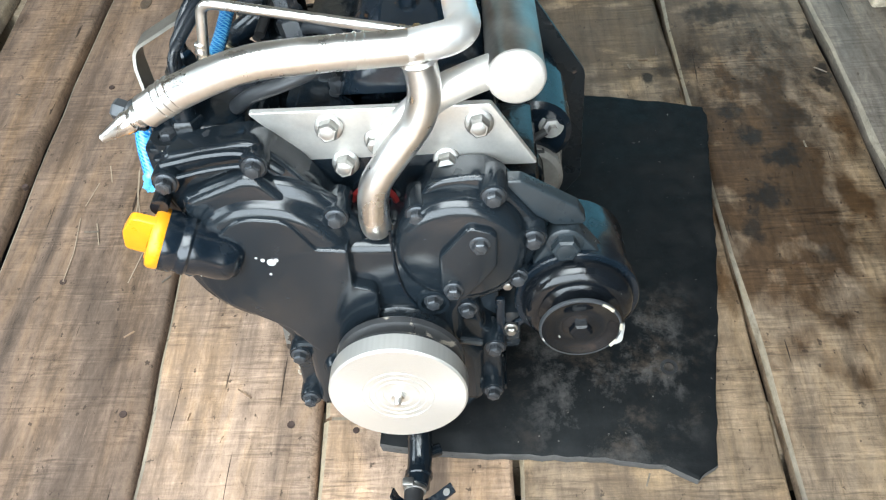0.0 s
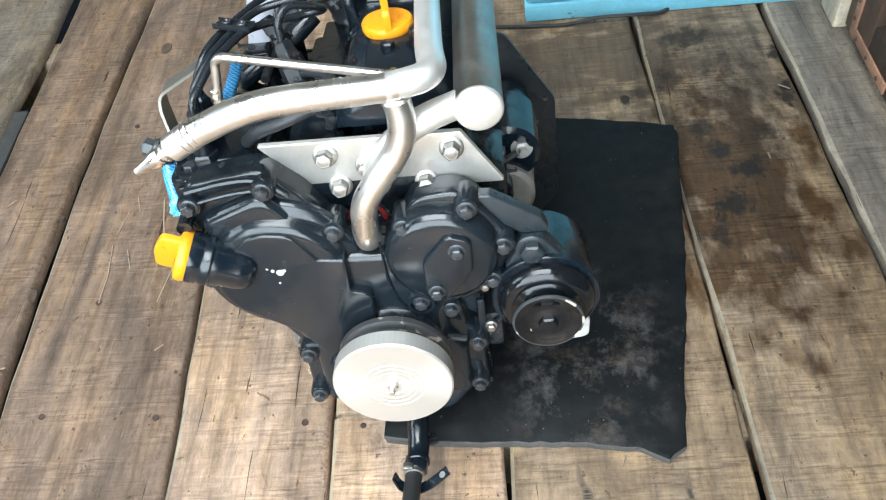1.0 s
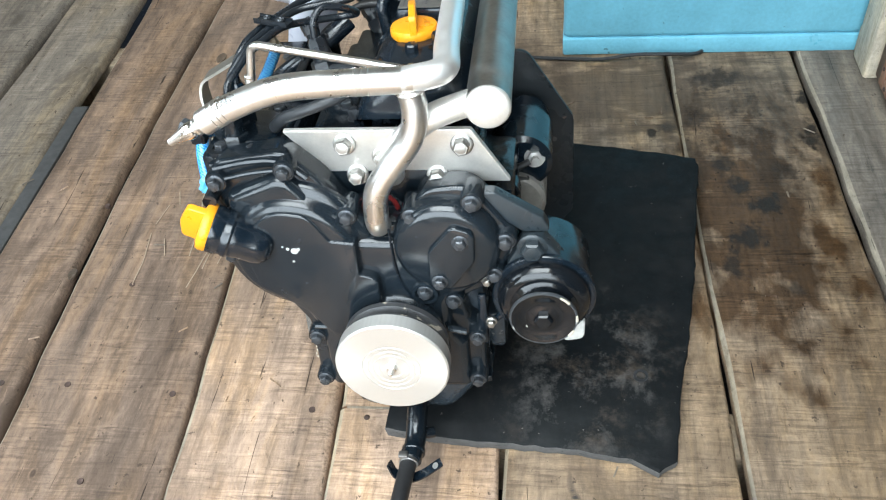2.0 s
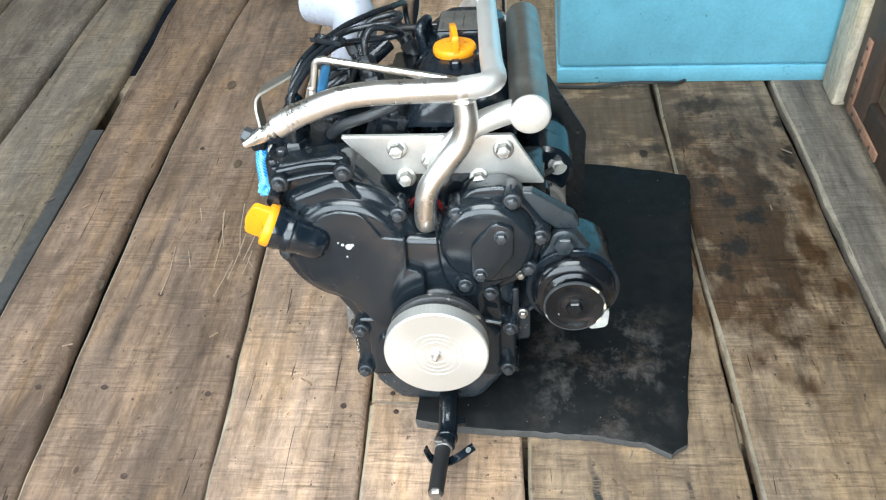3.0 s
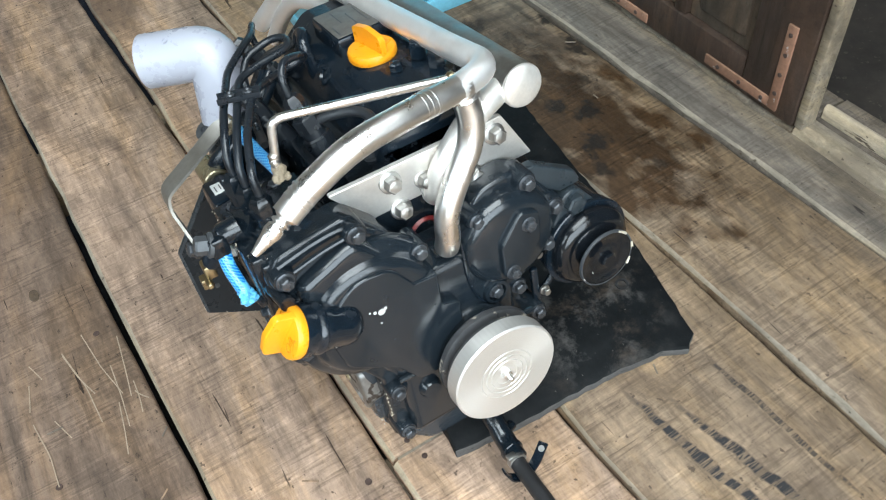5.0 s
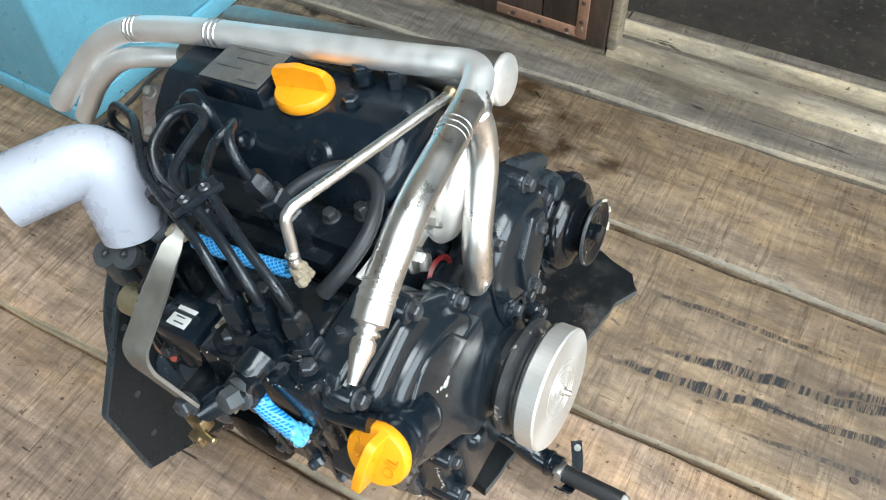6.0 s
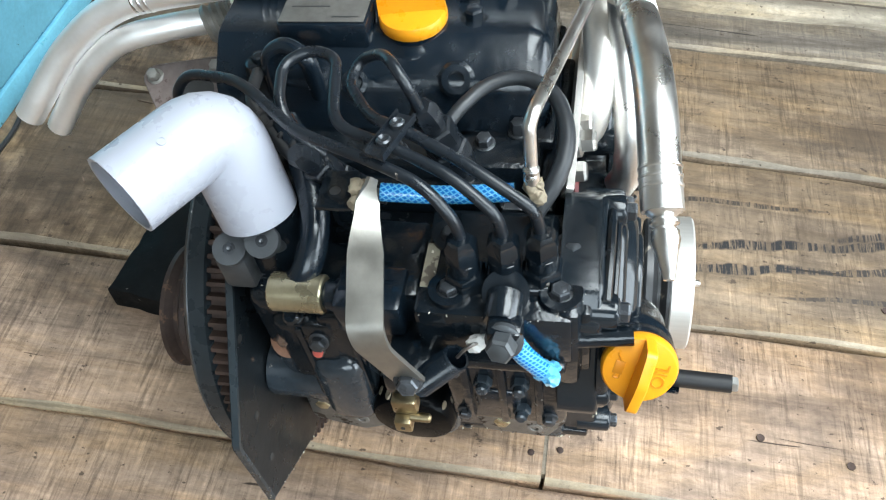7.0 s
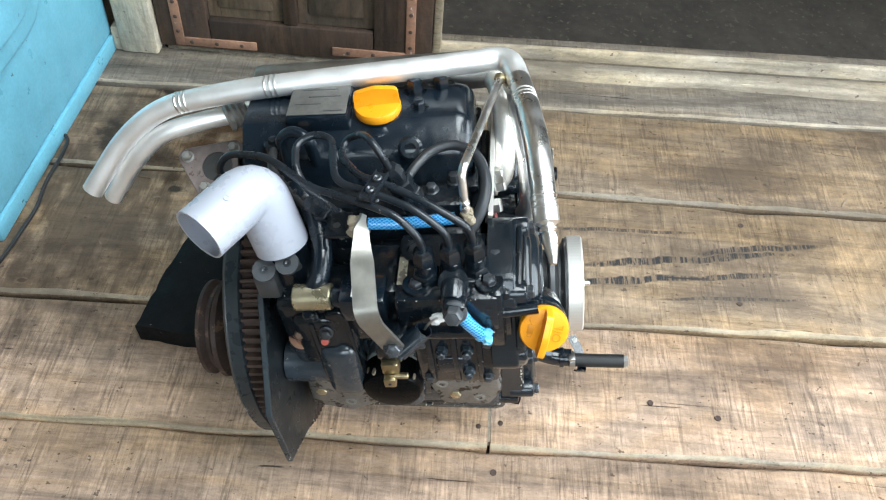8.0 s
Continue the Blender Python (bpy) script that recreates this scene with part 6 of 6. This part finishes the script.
def ring_gear(r, depth, y0, y1, n):
    bm = bmesh.new()
    loops = []
    for y in (y0, y1):
        lp = []
        for i in range(n):
            for f, rr in ((0.0, r - depth), (0.22, r - depth), (0.38, r), (0.68, r), (0.84, r - depth)):
                a = 2 * math.pi * (i + f) / n
                lp.append(bm.verts.new((rr * math.cos(a), y, rr * math.sin(a))))
        loops.append(lp)
    a, b = loops
    for i in range(len(a)):
        bm.faces.new((a[i - 1], a[i], b[i], b[i - 1]))
    bm.faces.new(a)
    bm.faces.new(b)
    bmesh.ops.recalc_face_normals(bm, faces=bm.faces)
    return bm


part("ring_gear", ring_gear(0.166, 0.007, 0.323, 0.3455, 104), rust, fly, "rusty brown starter ring gear", 20)
part("rear_pulley", lathe([(0.07, 0.364), (0.078, 0.366), (0.078, 0.370), (0.066, 0.377), (0.066, 0.380), (0.082, 0.387), (0.083, 0.392), (0.070, 0.398), (0.070, 0.402), (0.078, 0.407), (0.078, 0.411), (0.06, 0.413), (0, 0.413)], orient((-0.052, 0.016, -0.004), (0, 1, 0)) @ Matrix.Diagonal((0.70, 0.70, 1, 1)), 56), brown_iron, fly, "brown rusty grooved rear pulley")

# outlet flange at the rear: three-eared, with an open bore
FN = Vector((-0.45, -0.05, 0.89)).normalized()
FM = orient((0.030, 0.388, 0.172), FN)
EARS = [(FM.inverted() @ Vector(p)).to_2d() for p in ((0.0394, 0.421, 0.178), (0.0485, 0.3715, 0.180), (0.0081, 0.3988, 0.161))]


def eared_plate(ears, ear_r, bore, z0, z1, n=72):
    """A plate with a round bore, its outline drawn tight round three bolt ears."""
    def off(p):
        best, inside = 9.0, []
        for a, b in zip(ears, ears[1:] + ears[:1]):
            f = max(0, min(1, (p - a).dot(b - a) / (b - a).length_squared))
            best = min(best, (p - a.lerp(b, f)).length)
            inside.append((b - a).x * (p - a).y - (b - a).y * (p - a).x > 0)
        return 0.0 if all(inside) or not any(inside) else best
    bm = bmesh.new()
    rows = []
    for i in range(n):
        d = Vector((math.cos(2 * math.pi * i / n), math.sin(2 * math.pi * i / n)))
        lo, hi = bore * 1.01, 0.2
        for _ in range(24):
            mid = (lo + hi) / 2
            lo, hi = (mid, hi) if off(d * mid) < ear_r else (lo, mid)
        o, q = d * max(lo, bore + 0.006), d * bore
        rows.append([bm.verts.new(v) for v in ((q.x, q.y, z0), (q.x, q.y, z1), (o.x * 0.97, o.y * 0.97, z1), (o.x, o.y, z1 - 0.0012), (o.x, o.y, z0))])
    for i in range(n):
        for k in range(5):
            bm.faces.new((rows[i - 1][k - 1], rows[i - 1][k], rows[i][k], rows[i][k - 1]))
    bmesh.ops.recalc_face_normals(bm, faces=bm.faces)
    return bm


fb = eared_plate(EARS, 0.0105, 0.0165, -0.007, 0.0)
fb.transform(FM)
flange_rust = surface("flange_rust", (0.17, 0.135, 0.125), 0.6, 0.2, 0.35, (0.10, 0.07, 0.06), 0.6, relief=0.6)
outlet = part("outlet_flange", fb, flange_rust, engine, "rusty three-eared outlet flange with an open bore")
part("outlet_throat", lathe([(0.0164, -0.001), (0.0162, -0.03), (0, -0.034)], FM, 32), print_hole_black, outlet)
part("outlet_body", tube([tuple(FM @ Vector((0, 0, -0.006))), tuple(FM @ Vector((0, 0, -0.03))), (0.035, 0.345, 0.14), (0.03, 0.31, 0.13)], 0.0215, 0.02, 20), black_paint, outlet)
for e in EARS:
    q = FM @ Vector((e.x, e.y, 0))
    bolt(outlet, q, FN, 0.005, cast_metal, 1.3)
    part("stud", lathe([(0.0035, -0.03), (0.0035, 0.0), (0.0, 0.0)], orient(q, FN), 10), cast_metal, outlet)
part("intake_base", join(lathe([(0.024, 0), (0.024, 0.05), (0.022, 0.055)], Matrix.Translation((-0.102, 0.284, 0.150)), 28), box(-0.11, -0.04, 0.255, 0.31, 0.13, 0.175, 0.008)), black_paint, engine)

# ---- loose white elbow set over the intake ----
E_M = pose(-0.057, 0.327, 0.206, -9, 0, 0)
elbow = thing("pipe_elbow", E_M, "white plastic drain pipe elbow pushed over the engine's intake", "pipe elbow")
part("bend", tube([(-0.108, 0.284, 0.198), (-0.096, 0.2945, 0.262), (-0.153, 0.332, 0.260)], 0.0255, 0.022, 40, 0.0022), pvc, elbow)
part("mould_mark", lathe([(0.0028, 0), (0.0028, 0.0008), (0.0018, 0.0008), (0.0018, 0.0002), (0, 0.0002)], orient((-0.1335, 0.305, 0.2838), (-0.25, -0.38, 0.9)), 16), pvc, elbow)


# ---- flaked paint along the worn edges of the engine ----
def flakes(parent, a, b, n, seed, size, spread=0.002):
    """Small flat chips strewn along a line from a to b, joined as one part."""
    rnd = random.Random(seed)
    a, b = Vector(a), Vector(b)
    bm = bmesh.new()
    for _ in range(n):
        p = a.lerp(b, rnd.random()) + Vector((rnd.uniform(-1, 1), rnd.uniform(-1, 1), rnd.uniform(-1, 1))) * spread
        r = size * rnd.uniform(0.35, 1.0)
        m = Matrix.Translation(p) @ Euler((rnd.uniform(0, 6), rnd.uniform(0, 6), rnd.uniform(0, 6))).to_matrix().to_4x4() @ Matrix.Diagonal((r, r * rnd.uniform(0.3, 0.8), r * 0.45, 1))
        bmesh.ops.create_icosphere(bm, subdivisions=1, radius=1.0, matrix=m)
    return part("flaked_paint", bm, bare_pale, parent, "pale flakes where the paint has chipped off")


flakes(back, (-0.2068, 0.3125, 0.056), (-0.2068, 0.3125, -0.034), 16, 1, 0.0014, 0.0010)
flakes(back, (-0.2065, 0.3125, -0.035), (-0.128, 0.3125, -0.084), 12, 2, 0.0014, 0.0010)
flakes(cover, (-0.098, 0.070, -0.005), (-0.098, 0.070, -0.088), 18, 3, 0.0016, 0.0015)
flakes(pump, (-0.168, 0.090, 0.1855), (-0.168, 0.172, 0.1855), 12, 4, 0.0012, 0.0012)
flakes(pump, (-0.150, 0.164, 0.1865), (-0.112, 0.172, 0.1865), 14, 5, 0.0014, 0.002)
flakes(engine, (-0.104, 0.085, -0.090), (-0.104, 0.29, -0.090), 22, 6, 0.0017, 0.002)
flakes(housing, (-0.160, 0.079, 0.186), (-0.085, 0.079, 0.188), 12, 7, 0.0014, 0.0012)
flakes(gov, (-0.150, 0.19, 0.150), (-0.132, 0.295, 0.150), 12, 8, 0.0013, 0.002)
flakes(filler, (-0.150, 0.030, 0.118), (-0.128, 0.034, 0.104), 7, 9, 0.0013, 0.0015)
